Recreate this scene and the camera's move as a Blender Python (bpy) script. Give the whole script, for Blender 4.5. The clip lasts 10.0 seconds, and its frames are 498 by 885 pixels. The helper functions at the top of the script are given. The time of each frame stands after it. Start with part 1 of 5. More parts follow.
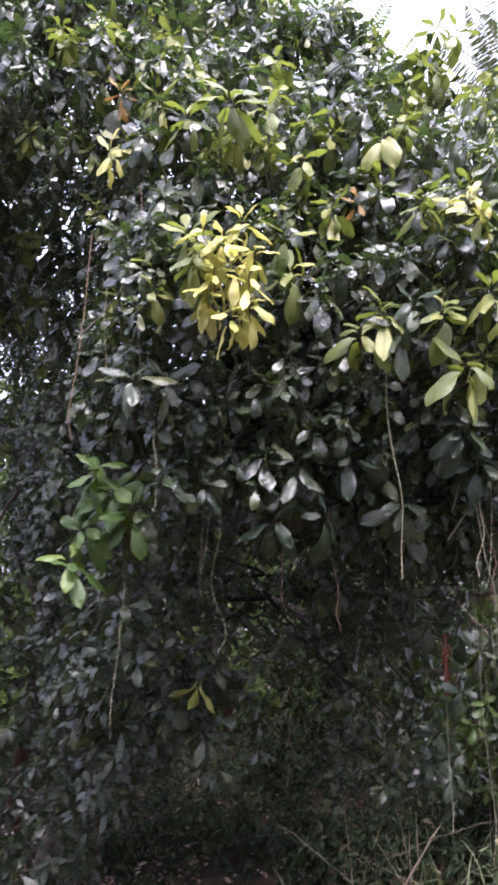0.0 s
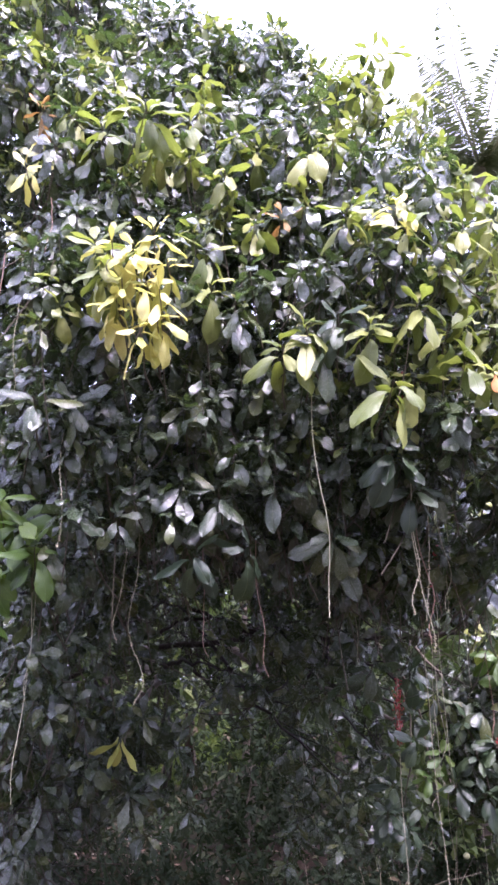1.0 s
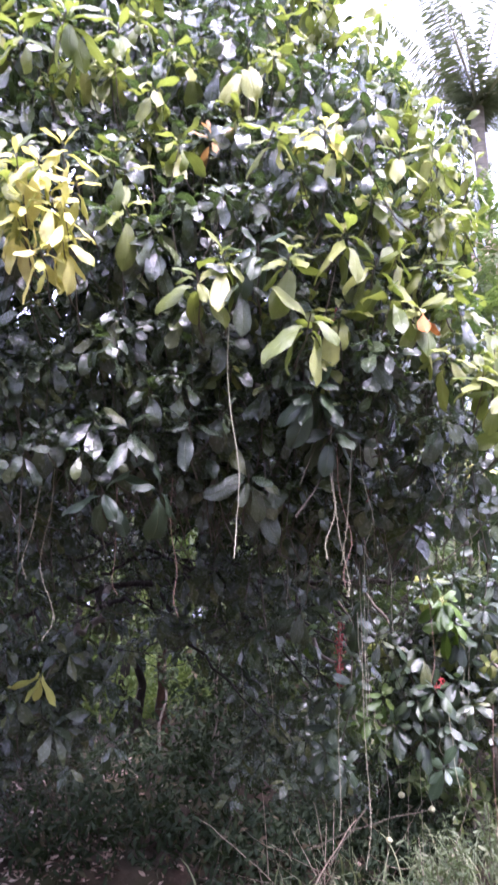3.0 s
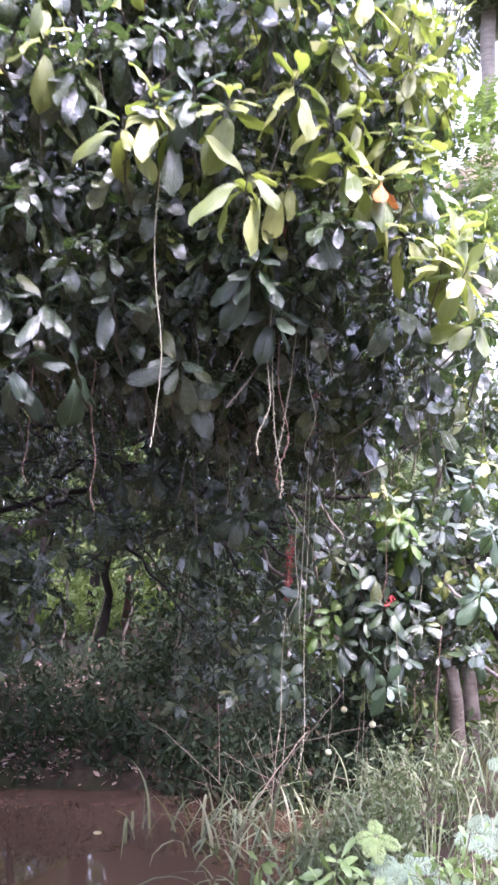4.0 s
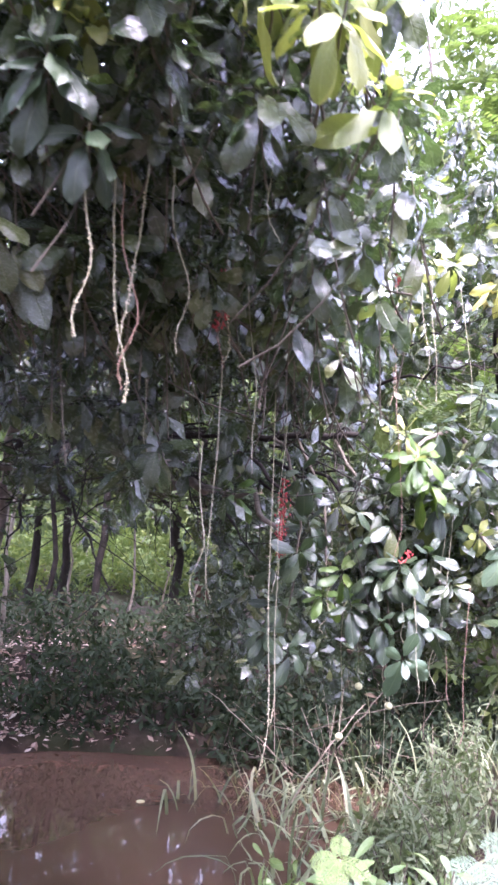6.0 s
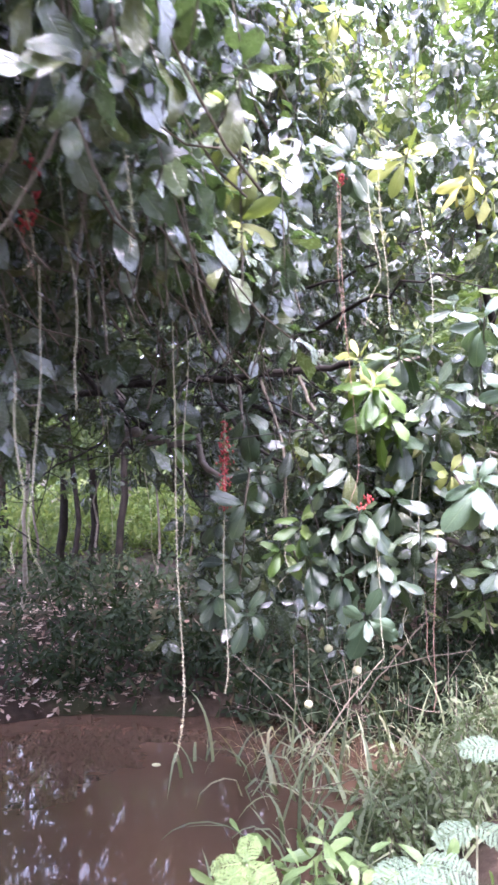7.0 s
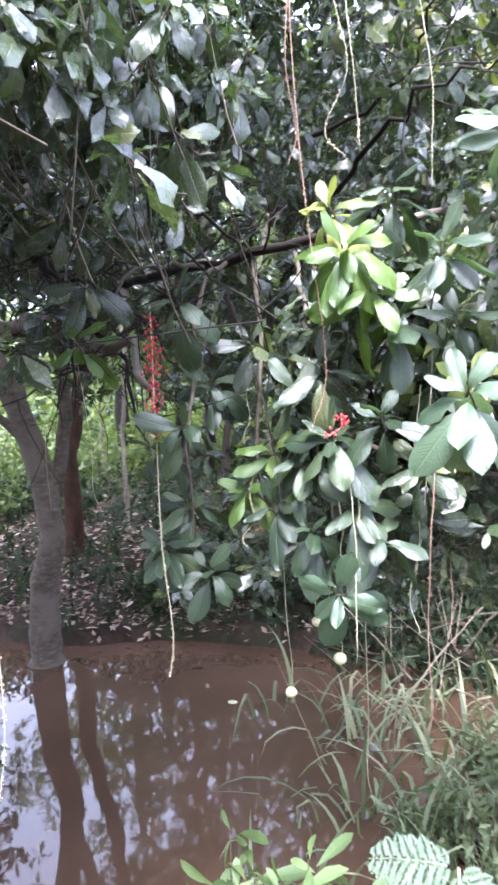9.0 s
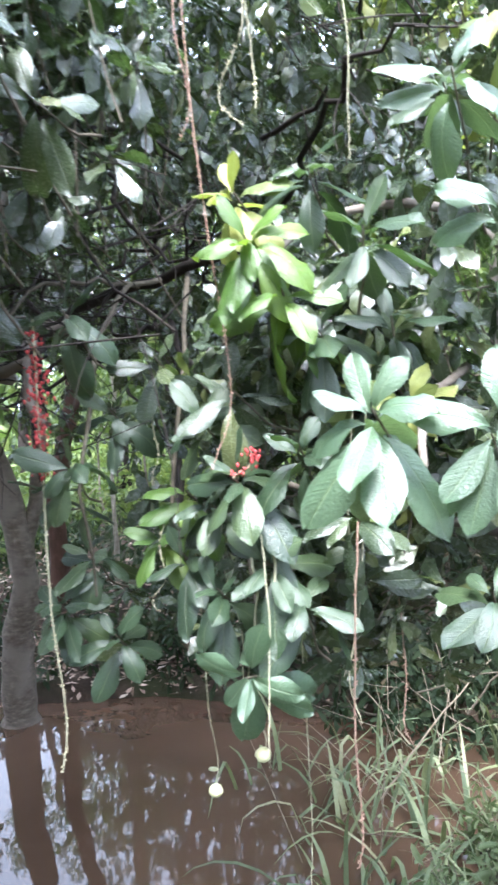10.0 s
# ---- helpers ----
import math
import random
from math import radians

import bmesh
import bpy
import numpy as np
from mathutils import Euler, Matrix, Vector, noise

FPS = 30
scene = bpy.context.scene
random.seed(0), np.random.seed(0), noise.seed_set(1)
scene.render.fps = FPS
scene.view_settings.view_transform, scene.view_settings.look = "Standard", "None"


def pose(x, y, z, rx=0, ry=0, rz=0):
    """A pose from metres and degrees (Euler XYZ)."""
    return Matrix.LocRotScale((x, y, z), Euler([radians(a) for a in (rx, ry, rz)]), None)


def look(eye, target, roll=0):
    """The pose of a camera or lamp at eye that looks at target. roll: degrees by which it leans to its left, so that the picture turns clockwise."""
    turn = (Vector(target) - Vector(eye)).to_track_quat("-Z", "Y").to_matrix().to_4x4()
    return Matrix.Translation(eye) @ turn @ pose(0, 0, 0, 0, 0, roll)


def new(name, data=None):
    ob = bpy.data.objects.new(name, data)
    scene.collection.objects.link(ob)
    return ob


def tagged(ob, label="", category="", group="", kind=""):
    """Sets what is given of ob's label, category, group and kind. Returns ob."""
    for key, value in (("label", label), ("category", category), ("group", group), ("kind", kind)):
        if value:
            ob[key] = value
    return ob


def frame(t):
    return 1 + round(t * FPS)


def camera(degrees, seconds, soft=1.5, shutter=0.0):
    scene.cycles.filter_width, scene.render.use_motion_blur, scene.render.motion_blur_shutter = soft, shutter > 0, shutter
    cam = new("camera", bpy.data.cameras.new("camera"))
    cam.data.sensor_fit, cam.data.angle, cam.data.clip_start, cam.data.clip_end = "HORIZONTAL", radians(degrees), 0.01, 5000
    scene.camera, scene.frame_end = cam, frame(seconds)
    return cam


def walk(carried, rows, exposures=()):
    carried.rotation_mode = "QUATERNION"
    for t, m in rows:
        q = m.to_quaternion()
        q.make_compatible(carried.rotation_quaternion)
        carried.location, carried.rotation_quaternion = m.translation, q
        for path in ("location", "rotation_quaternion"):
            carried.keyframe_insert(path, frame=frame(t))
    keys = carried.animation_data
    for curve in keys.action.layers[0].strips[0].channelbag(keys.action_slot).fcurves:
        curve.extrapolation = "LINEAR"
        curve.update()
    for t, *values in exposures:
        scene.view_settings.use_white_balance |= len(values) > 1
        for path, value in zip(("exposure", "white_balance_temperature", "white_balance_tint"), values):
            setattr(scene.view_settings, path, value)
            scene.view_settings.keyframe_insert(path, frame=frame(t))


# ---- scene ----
cam = camera(37.7, 10.0, soft=2.8, shutter=0.35)
PATH = [
    (0, (-0.016, -0.009, 1.609), (0.012, 1.925, 2.115), -0.1),
    (0.5, (0.135, 0.197, 1.583), (0.231, 2.102, 2.185), 0.6),
    (1, (0.265, 0.295, 1.607), (0.37, 2.193, 2.227), -1.2),
    (1.5, (0.382, 0.329, 1.629), (0.419, 2.225, 2.265), -1.1),
    (2, (0.474, 0.352, 1.626), (0.586, 2.248, 2.254), -0.5),
    (2.2, (0.502, 0.376, 1.636), (0.637, 2.271, 2.261), -0.6),
    (3.3, (0.746, 0.468, 1.583), (0.864, 2.426, 1.972), 0.8),
    (3.5, (0.803, 0.527, 1.566), (0.956, 2.492, 1.904), 1.2),
    (4, (0.955, 0.773, 1.514), (1.116, 2.748, 1.789), 3.1),
    (4.5, (1.158, 1.003, 1.505), (1.277, 2.991, 1.689), -0.5),
    (5, (1.485, 1.252, 1.5), (1.445, 3.246, 1.645), 0.6),
    (5.5, (1.707, 1.448, 1.456), (1.659, 3.443, 1.596), 1.6),
    (5.7, (1.768, 1.578, 1.444), (1.684, 3.569, 1.609), 2.1),
    (6.8, (2.472, 2.329, 1.405), (2.208, 4.309, 1.506), 0.4),
    (7, (2.58, 2.459, 1.393), (2.296, 4.438, 1.429), -0.9),
    (7.5, (2.77, 2.801, 1.332), (2.423, 4.769, 1.413), 2.1),
    (8, (2.939, 3.255, 1.359), (2.615, 5.228, 1.391), -0.7),
    (8.5, (3.141, 3.56, 1.346), (2.727, 5.516, 1.297), -2.3),
    (9, (3.339, 3.924, 1.334), (2.614, 5.778, 1.145), -2.6),
    (9.5, (3.424, 4.279, 1.261), (2.613, 6.107, 1.214), -2.0),
    (10, (3.512, 4.597, 1.258), (2.741, 6.441, 1.186), -3.0),
]
walk(cam, [(t, look(eye, target, roll)) for t, eye, target, roll in PATH],
     exposures=[(0.0, 1.55, 5950, 30), (0.4, 2.05, 5750, 38), (1.0, 2.15, 5700, 42), (3.3, 2.45, 5600, 43), (4.0, 2.72, 5600, 42), (5.0, 3.07, 5600, 43), (5.6, 3.17, 5600, 44), (7.0, 3.02, 5600, 38), (8.0, 3.05, 5650, 33), (8.5, 3.0, 5600, 28), (9.0, 3.0, 5550, 25), (9.4, 3.0, 5550, 17), (10.0, 2.98, 5550, 13)])

# ---- light: bright overcast sky with a wide weak sun ----
world = bpy.data.worlds.new("sky")
scene.world = world
world.use_nodes = True
wn, wl = world.node_tree.nodes, world.node_tree.links
wn.clear()
sky = wn.new("ShaderNodeTexSky")
sky.sky_type = "NISHITA"
sky.sun_disc = False
sky.sun_elevation, sky.sun_rotation = radians(60), radians(158)
sky.dust_density, sky.air_density = 6.0, 1.5
veil = wn.new("ShaderNodeMix")
veil.data_type = "RGBA"
veil.inputs[0].default_value = 0.72
veil.inputs[7].default_value = (8.6, 9.1, 10.4, 1)
back = wn.new("ShaderNodeBackground")
back.inputs[1].default_value = 0.112
wout = wn.new("ShaderNodeOutputWorld")
wl.new(sky.outputs[0], veil.inputs[6])
wtc, wsep = wn.new("ShaderNodeTexCoord"), wn.new("ShaderNodeSeparateXYZ")
overcast = wn.new("ShaderNodeMapRange")
overcast.inputs[3].default_value, overcast.inputs[4].default_value = 0.75, 1.6
dome = wn.new("ShaderNodeMix")
dome.data_type, dome.blend_type = "RGBA", "MULTIPLY"
dome.inputs[0].default_value = 1.0
wl.new(wtc.outputs["Generated"], wsep.inputs[0])
wl.new(wsep.outputs[2], overcast.inputs[0])
wl.new(veil.outputs[2], dome.inputs[6])
wl.new(overcast.outputs[0], dome.inputs[7])
wl.new(dome.outputs[2], back.inputs[0])
wl.new(back.outputs[0], wout.inputs[0])

sun_data = bpy.data.lights.new("sun", "SUN")
sun_data.energy, sun_data.angle, sun_data.color = 3.3, radians(28), (1.0, 0.96, 0.88)
sun = new("sun", sun_data)
sun.matrix_world = look((3.6, -4.9, 18.7), (0, 4, 2))

# ---- materials ----
def nodes_of(name):
    m = bpy.data.materials.new(name)
    m.use_nodes = True
    n, l = m.node_tree.nodes, m.node_tree.links
    return m, n, l, n["Principled BSDF"], n["Material Output"]


def ramp(n, stops):
    r = n.new("ShaderNodeValToRGB")
    while len(r.color_ramp.elements) < len(stops):
        r.color_ramp.elements.new(0.5)
    for e, (at, c) in zip(r.color_ramp.elements, stops):
        e.position, e.color = at, (*c, 1)
    return r


def island_random(n, l):
    """A random number for each leaf, whether it is an object or an island of a joined mesh."""
    a, b, add, fr = n.new("ShaderNodeNewGeometry"), n.new("ShaderNodeObjectInfo"), n.new("ShaderNodeMath"), n.new("ShaderNodeMath")
    fr.operation = "FRACT"
    l.new(a.outputs["Random Per Island"], add.inputs[0])
    l.new(b.outputs["Random"], add.inputs[1])
    l.new(add.outputs[0], fr.inputs[0])
    return fr.outputs[0]


def leaf_material(name, stops, rough=0.38, glow=0.3, through_colour=(0.3, 0.45, 0.04), vein=1.0, spots=0.18, gloss=0.35):
    m, n, l, bsdf, out = nodes_of(name)
    rnd = island_random(n, l)
    col = ramp(n, stops)
    l.new(rnd, col.inputs[0])
    uv = n.new("ShaderNodeUVMap")
    sep = n.new("ShaderNodeSeparateXYZ")
    l.new(uv.outputs[0], sep.inputs[0])
    # midrib and slanted side veins
    off = n.new("ShaderNodeMath"); off.operation = "SUBTRACT"; off.inputs[1].default_value = 0.5
    l.new(sep.outputs[0], off.inputs[0])
    ab = n.new("ShaderNodeMath"); ab.operation = "ABSOLUTE"
    l.new(off.outputs[0], ab.inputs[0])
    sl = n.new("ShaderNodeMath"); sl.operation = "MULTIPLY_ADD"; sl.inputs[1].default_value = -0.45
    l.new(ab.outputs[0], sl.inputs[0]); l.new(sep.outputs[1], sl.inputs[2])
    fq = n.new("ShaderNodeMath"); fq.operation = "MULTIPLY"; fq.inputs[1].default_value = 60.0
    l.new(sl.outputs[0], fq.inputs[0])
    sn = n.new("ShaderNodeMath"); sn.operation = "SINE"
    l.new(fq.outputs[0], sn.inputs[0])
    pw = n.new("ShaderNodeMapRange"); pw.inputs[1].default_value, pw.inputs[2].default_value = 0.55, 1.0
    l.new(sn.outputs[0], pw.inputs[0])
    rib = n.new("ShaderNodeMapRange"); rib.inputs[1].default_value, rib.inputs[2].default_value = 0.035, 0.015
    l.new(ab.outputs[0], rib.inputs[0])
    vn = n.new("ShaderNodeMath"); vn.operation = "MAXIMUM"
    half = n.new("ShaderNodeMath"); half.operation = "MULTIPLY"; half.inputs[1].default_value = 0.22
    l.new(pw.outputs[0], half.inputs[0])
    l.new(half.outputs[0], vn.inputs[0]); l.new(rib.outputs[0], vn.inputs[1])
    # blotches
    tc = n.new("ShaderNodeTexCoord")
    nz = n.new("ShaderNodeTexNoise"); nz.inputs["Scale"].default_value = 38.0; nz.inputs["Detail"].default_value = 4.0
    l.new(tc.outputs["Object"], nz.inputs["Vector"])
    nr = n.new("ShaderNodeMapRange"); nr.inputs[1].default_value, nr.inputs[2].default_value = 0.3, 0.75
    nr.inputs[3].default_value, nr.inputs[4].default_value = 1.0 - spots, 1.0 + spots
    l.new(nz.outputs[0], nr.inputs[0])
    dk = n.new("ShaderNodeMix"); dk.data_type = "RGBA"; dk.blend_type = "MULTIPLY"; dk.inputs[0].default_value = 1.0
    l.new(col.outputs[0], dk.inputs[6]); l.new(nr.outputs[0], dk.inputs[7])
    vm = n.new("ShaderNodeMix"); vm.data_type = "RGBA"
    vs = n.new("ShaderNodeMath"); vs.operation = "MULTIPLY"; vs.inputs[1].default_value = 0.3 * vein
    l.new(vn.outputs[0], vs.inputs[0]); l.new(vs.outputs[0], vm.inputs[0])
    light = n.new("ShaderNodeMix"); light.data_type = "RGBA"; light.inputs[0].default_value = 0.35
    light.inputs[7].default_value = (0.42, 0.48, 0.2, 1)
    l.new(col.outputs[0], light.inputs[6])
    l.new(dk.outputs[2], vm.inputs[6]); l.new(light.outputs[2], vm.inputs[7])
    bp = n.new("ShaderNodeBump"); bp.inputs["Strength"].default_value = 0.55; bp.inputs["Distance"].default_value = 0.004
    bp.invert = True
    quilt = n.new("ShaderNodeMath"); quilt.operation = "MULTIPLY_ADD"; quilt.inputs[1].default_value = -0.13
    l.new(sn.outputs[0], quilt.inputs[0]); l.new(vn.outputs[0], quilt.inputs[2])
    l.new(quilt.outputs[0], bp.inputs["Height"])
    bp2 = n.new("ShaderNodeBump"); bp2.inputs["Strength"].default_value = 0.3; bp2.inputs["Distance"].default_value = 0.012
    l.new(nz.outputs[0], bp2.inputs["Height"]); l.new(bp.outputs[0], bp2.inputs["Normal"])
    l.new(vm.outputs[2], bsdf.inputs["Base Color"])
    l.new(bp2.outputs[0], bsdf.inputs["Normal"])
    rr = n.new("ShaderNodeMapRange"); rr.inputs[3].default_value, rr.inputs[4].default_value = rough - 0.1, rough + 0.14
    l.new(nz.outputs[0], rr.inputs[0]); l.new(rr.outputs[0], bsdf.inputs["Roughness"])
    bsdf.inputs["Specular IOR Level"].default_value = gloss
    tr = n.new("ShaderNodeBsdfTranslucent")
    tm = n.new("ShaderNodeMix"); tm.data_type = "RGBA"; tm.inputs[0].default_value = 0.6
    tm.inputs[7].default_value = (*through_colour, 1)
    l.new(vm.outputs[2], tm.inputs[6]); l.new(tm.outputs[2], tr.inputs[0])
    mx = n.new("ShaderNodeMixShader"); mx.inputs[0].default_value = glow
    l.new(bsdf.outputs[0], mx.inputs[1]); l.new(tr.outputs[0], mx.inputs[2])
    l.new(mx.outputs[0], out.inputs[0])
    return m


def rough_material(name, stops, scale=6.0, rough=0.85, bump=0.5, dist=0.02, stretch=(1, 1, 1), detail=8.0, second=None):
    m, n, l, bsdf, out = nodes_of(name)
    tc = n.new("ShaderNodeTexCoord")
    mp = n.new("ShaderNodeMapping"); mp.inputs["Scale"].default_value = stretch
    l.new(tc.outputs["Object"], mp.inputs[0])
    nz = n.new("ShaderNodeTexNoise"); nz.inputs["Scale"].default_value = scale; nz.inputs["Detail"].default_value = detail
    nz.inputs["Roughness"].default_value = 0.65
    l.new(mp.outputs[0], nz.inputs["Vector"])
    cr = ramp(n, stops)
    l.new(nz.outputs[0], cr.inputs[0])
    colour = cr.outputs[0]
    if second:
        n2 = n.new("ShaderNodeTexNoise"); n2.inputs["Scale"].default_value = second[0]; n2.inputs["Detail"].default_value = 3.0
        l.new(tc.outputs["Object"], n2.inputs["Vector"])
        r2 = n.new("ShaderNodeMapRange"); r2.inputs[1].default_value, r2.inputs[2].default_value = 0.45, 0.62
        l.new(n2.outputs[0], r2.inputs[0])
        mx = n.new("ShaderNodeMix"); mx.data_type = "RGBA"
        mx.inputs[7].default_value = (*second[1], 1)
        l.new(r2.outputs[0], mx.inputs[0]); l.new(colour, mx.inputs[6])
        colour = mx.outputs[2]
    l.new(colour, bsdf.inputs["Base Color"])
    bp = n.new("ShaderNodeBump"); bp.inputs["Strength"].default_value = bump; bp.inputs["Distance"].default_value = dist
    l.new(nz.outputs[0], bp.inputs["Height"]); l.new(bp.outputs[0], bsdf.inputs["Normal"])
    bsdf.inputs["Roughness"].default_value = rough
    bsdf.inputs["Specular IOR Level"].default_value = 0.12
    return m


LEAF = leaf_material("leaf_mature", [(0.0, (0.025, 0.037, 0.023)), (0.5, (0.039, 0.056, 0.032)), (0.85, (0.062, 0.083, 0.04)), (1.0, (0.11, 0.125, 0.047))], rough=0.24, glow=0.18, through_colour=(0.12, 0.22, 0.03), gloss=0.85)
MID = leaf_material("leaf_green", [(0.0, (0.018, 0.033, 0.017)), (0.6, (0.029, 0.051, 0.025)), (1.0, (0.052, 0.077, 0.033))], rough=0.31, glow=0.18, through_colour=(0.1, 0.2, 0.03), gloss=0.65)
YOUNG = leaf_material("leaf_young", [(0.0, (0.078, 0.11, 0.03)), (0.5, (0.15, 0.178, 0.045)), (1.0, (0.275, 0.285, 0.08))], rough=0.36, glow=0.28, through_colour=(0.36, 0.47, 0.05), gloss=0.5)
# lighter bluish base colour stands in for sky sheen on the green leaves
SHEENLEAF = leaf_material("leaf_sheen", [(0.0, (0.038, 0.07, 0.04)), (1.0, (0.07, 0.112, 0.062))], rough=0.3, glow=0.22, through_colour=(0.2, 0.32, 0.08), gloss=0.7)
LUSH = leaf_material("leaf_lush", [(0.0, (0.04, 0.082, 0.016)), (0.6, (0.066, 0.122, 0.02)), (1.0, (0.115, 0.175, 0.028))], rough=0.34, glow=0.28, through_colour=(0.25, 0.42, 0.02), gloss=0.6)
GOLD = leaf_material("leaf_gold", [(0.0, (0.34, 0.38, 0.08)), (0.5, (0.52, 0.5, 0.12)), (1.0, (0.66, 0.6, 0.2))], rough=0.4, glow=0.34, through_colour=(0.62, 0.58, 0.12), gloss=0.8)
BRONZE = leaf_material("leaf_bronze", [(0.0, (0.3, 0.17, 0.06)), (1.0, (0.42, 0.26, 0.1))], rough=0.42, glow=0.34, through_colour=(0.6, 0.32, 0.08))
DRY = leaf_material("leaf_dry", [(0.0, (0.3, 0.1, 0.03)), (1.0, (0.45, 0.2, 0.06))], rough=0.6, glow=0.2, through_colour=(0.5, 0.2, 0.04))
FARLEAF = leaf_material("leaf_far", [(0.0, (0.036, 0.055, 0.022)), (0.6, (0.068, 0.098, 0.034)), (1.0, (0.13, 0.158, 0.045))], rough=0.5, glow=0.3, through_colour=(0.2, 0.32, 0.04), vein=0.4)
# light falling in the clearing is put into this brighter leaf colour
LITLEAF = leaf_material("leaf_sunlit", [(0.0, (0.06, 0.1, 0.025)), (0.6, (0.1, 0.155, 0.035)), (1.0, (0.2, 0.24, 0.06))], rough=0.5, glow=0.34, through_colour=(0.28, 0.36, 0.06), vein=0.4)
# deep shade beneath the trees is put into this near-black leaf colour
SHADELEAF = leaf_material("leaf_shaded", [(0.0, (0.012, 0.019, 0.01)), (0.6, (0.02, 0.032, 0.017)), (0.9, (0.035, 0.05, 0.024)), (1.0, (0.09, 0.065, 0.042))], rough=0.65, glow=0.15, through_colour=(0.1, 0.17, 0.03), vein=0.4, gloss=0.12)
WEED = leaf_material("leaf_weed", [(0.0, (0.06, 0.1, 0.038)), (1.0, (0.12, 0.17, 0.065))], rough=0.48, glow=0.3, through_colour=(0.3, 0.45, 0.06))
PALEWEED = leaf_material("leaf_grey_weed", [(0.0, (0.055, 0.08, 0.038)), (0.7, (0.1, 0.13, 0.065)), (1.0, (0.16, 0.18, 0.1))], rough=0.5, glow=0.28, through_colour=(0.3, 0.42, 0.1), vein=0.6)
GOLDFERN = leaf_material("leaf_fern_yellow", [(0.0, (0.085, 0.135, 0.045)), (1.0, (0.135, 0.185, 0.065))], rough=0.5, glow=0.3, through_colour=(0.45, 0.52, 0.12), vein=0.3)
FERN = leaf_material("leaf_fern", [(0.0, (0.085, 0.13, 0.085)), (1.0, (0.14, 0.185, 0.125))], rough=0.5, glow=0.3, through_colour=(0.3, 0.45, 0.12), vein=0.3)
GRASS = leaf_material("blade", [(0.0, (0.075, 0.105, 0.06)), (0.5, (0.15, 0.185, 0.105)), (0.85, (0.2, 0.23, 0.125)), (1.0, (0.3, 0.29, 0.18))], rough=0.5, glow=0.25, through_colour=(0.3, 0.36, 0.08), vein=0.2)
# frond green lightened and greyed so the colour holds the haze
PALM = leaf_material("palm_leaflet_hazed", [(0.0, (0.075, 0.1, 0.055)), (1.0, (0.15, 0.17, 0.1))], rough=0.42, glow=0.2, through_colour=(0.2, 0.26, 0.05), vein=0.2)
PALMDRY = leaf_material("palm_dry", [(0.0, (0.28, 0.22, 0.15)), (1.0, (0.4, 0.33, 0.24))], rough=0.7, glow=0.15, through_colour=(0.4, 0.3, 0.15), vein=0.2)
LITTER = leaf_material("leaf_litter", [(0.0, (0.13, 0.075, 0.05)), (0.6, (0.29, 0.2, 0.15)), (1.0, (0.52, 0.43, 0.36))], rough=0.7, glow=0.05, through_colour=(0.3, 0.2, 0.1), vein=0.3)
BARK = rough_material("bark", [(0.25, (0.06, 0.05, 0.04)), (0.55, (0.15, 0.125, 0.1)), (0.8, (0.3, 0.26, 0.22))], scale=9.0, stretch=(1, 1, 2.2), bump=0.7, second=(2.5, (0.18, 0.155, 0.13)))
# dark and red barks, lowered further so their colour carries the wood's shade
SHADEBARK = rough_material("bark_dark_shaded", [(0.25, (0.01, 0.0085, 0.007)), (0.55, (0.022, 0.018, 0.015)), (0.8, (0.048, 0.041, 0.034))], scale=9.0, stretch=(1, 1, 0.5), bump=0.7)
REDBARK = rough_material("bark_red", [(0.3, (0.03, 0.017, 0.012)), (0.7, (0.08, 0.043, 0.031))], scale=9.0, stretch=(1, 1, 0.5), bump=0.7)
TWIG = rough_material("twig_bark", [(0.3, (0.05, 0.042, 0.03)), (0.7, (0.14, 0.12, 0.09))], scale=30.0, bump=0.4, dist=0.004)
PALEWOOD = rough_material("bleached_wood", [(0.3, (0.15, 0.13, 0.1)), (0.7, (0.3, 0.27, 0.22))], scale=20.0, bump=0.4, dist=0.004)
DRYSTEM = rough_material("dry_stem", [(0.3, (0.14, 0.11, 0.08)), (0.7, (0.32, 0.27, 0.2))], scale=20.0, bump=0.3, dist=0.003)
STALK = rough_material("spike_stalk", [(0.3, (0.27, 0.26, 0.16)), (0.7, (0.4, 0.38, 0.27))], scale=40.0, rough=0.6, bump=0.2, dist=0.002)
REDSTALK = rough_material("spike_red", [(0.3, (0.18, 0.1, 0.075)), (0.7, (0.33, 0.23, 0.17))], scale=40.0, rough=0.6, bump=0.2, dist=0.002)
BUD = rough_material("bud", [(0.3, (0.4, 0.33, 0.2)), (0.7, (0.55, 0.5, 0.34))], scale=60.0, rough=0.55, bump=0.2, dist=0.002)
REDBUD = rough_material("red_blossom", [(0.3, (0.25, 0.03, 0.032)), (0.7, (0.42, 0.075, 0.07))], scale=60.0, rough=0.5, bump=0.2, dist=0.002)
FRUIT = rough_material("pale_fruit", [(0.3, (0.34, 0.34, 0.18)), (0.7, (0.52, 0.5, 0.32))], scale=45.0, rough=0.5, bump=0.2, dist=0.003)
SOIL = rough_material("bank_soil", [(0.25, (0.016, 0.011, 0.008)), (0.5, (0.036, 0.025, 0.018)), (0.75, (0.085, 0.06, 0.044))], scale=3.5, bump=0.9, dist=0.06, second=(0.9, (0.028, 0.03, 0.014)))
PALMBARK = rough_material("palm_bark", [(0.3, (0.12, 0.11, 0.085)), (0.7, (0.26, 0.24, 0.19))], scale=4.0, stretch=(1, 1, 6), bump=0.5)


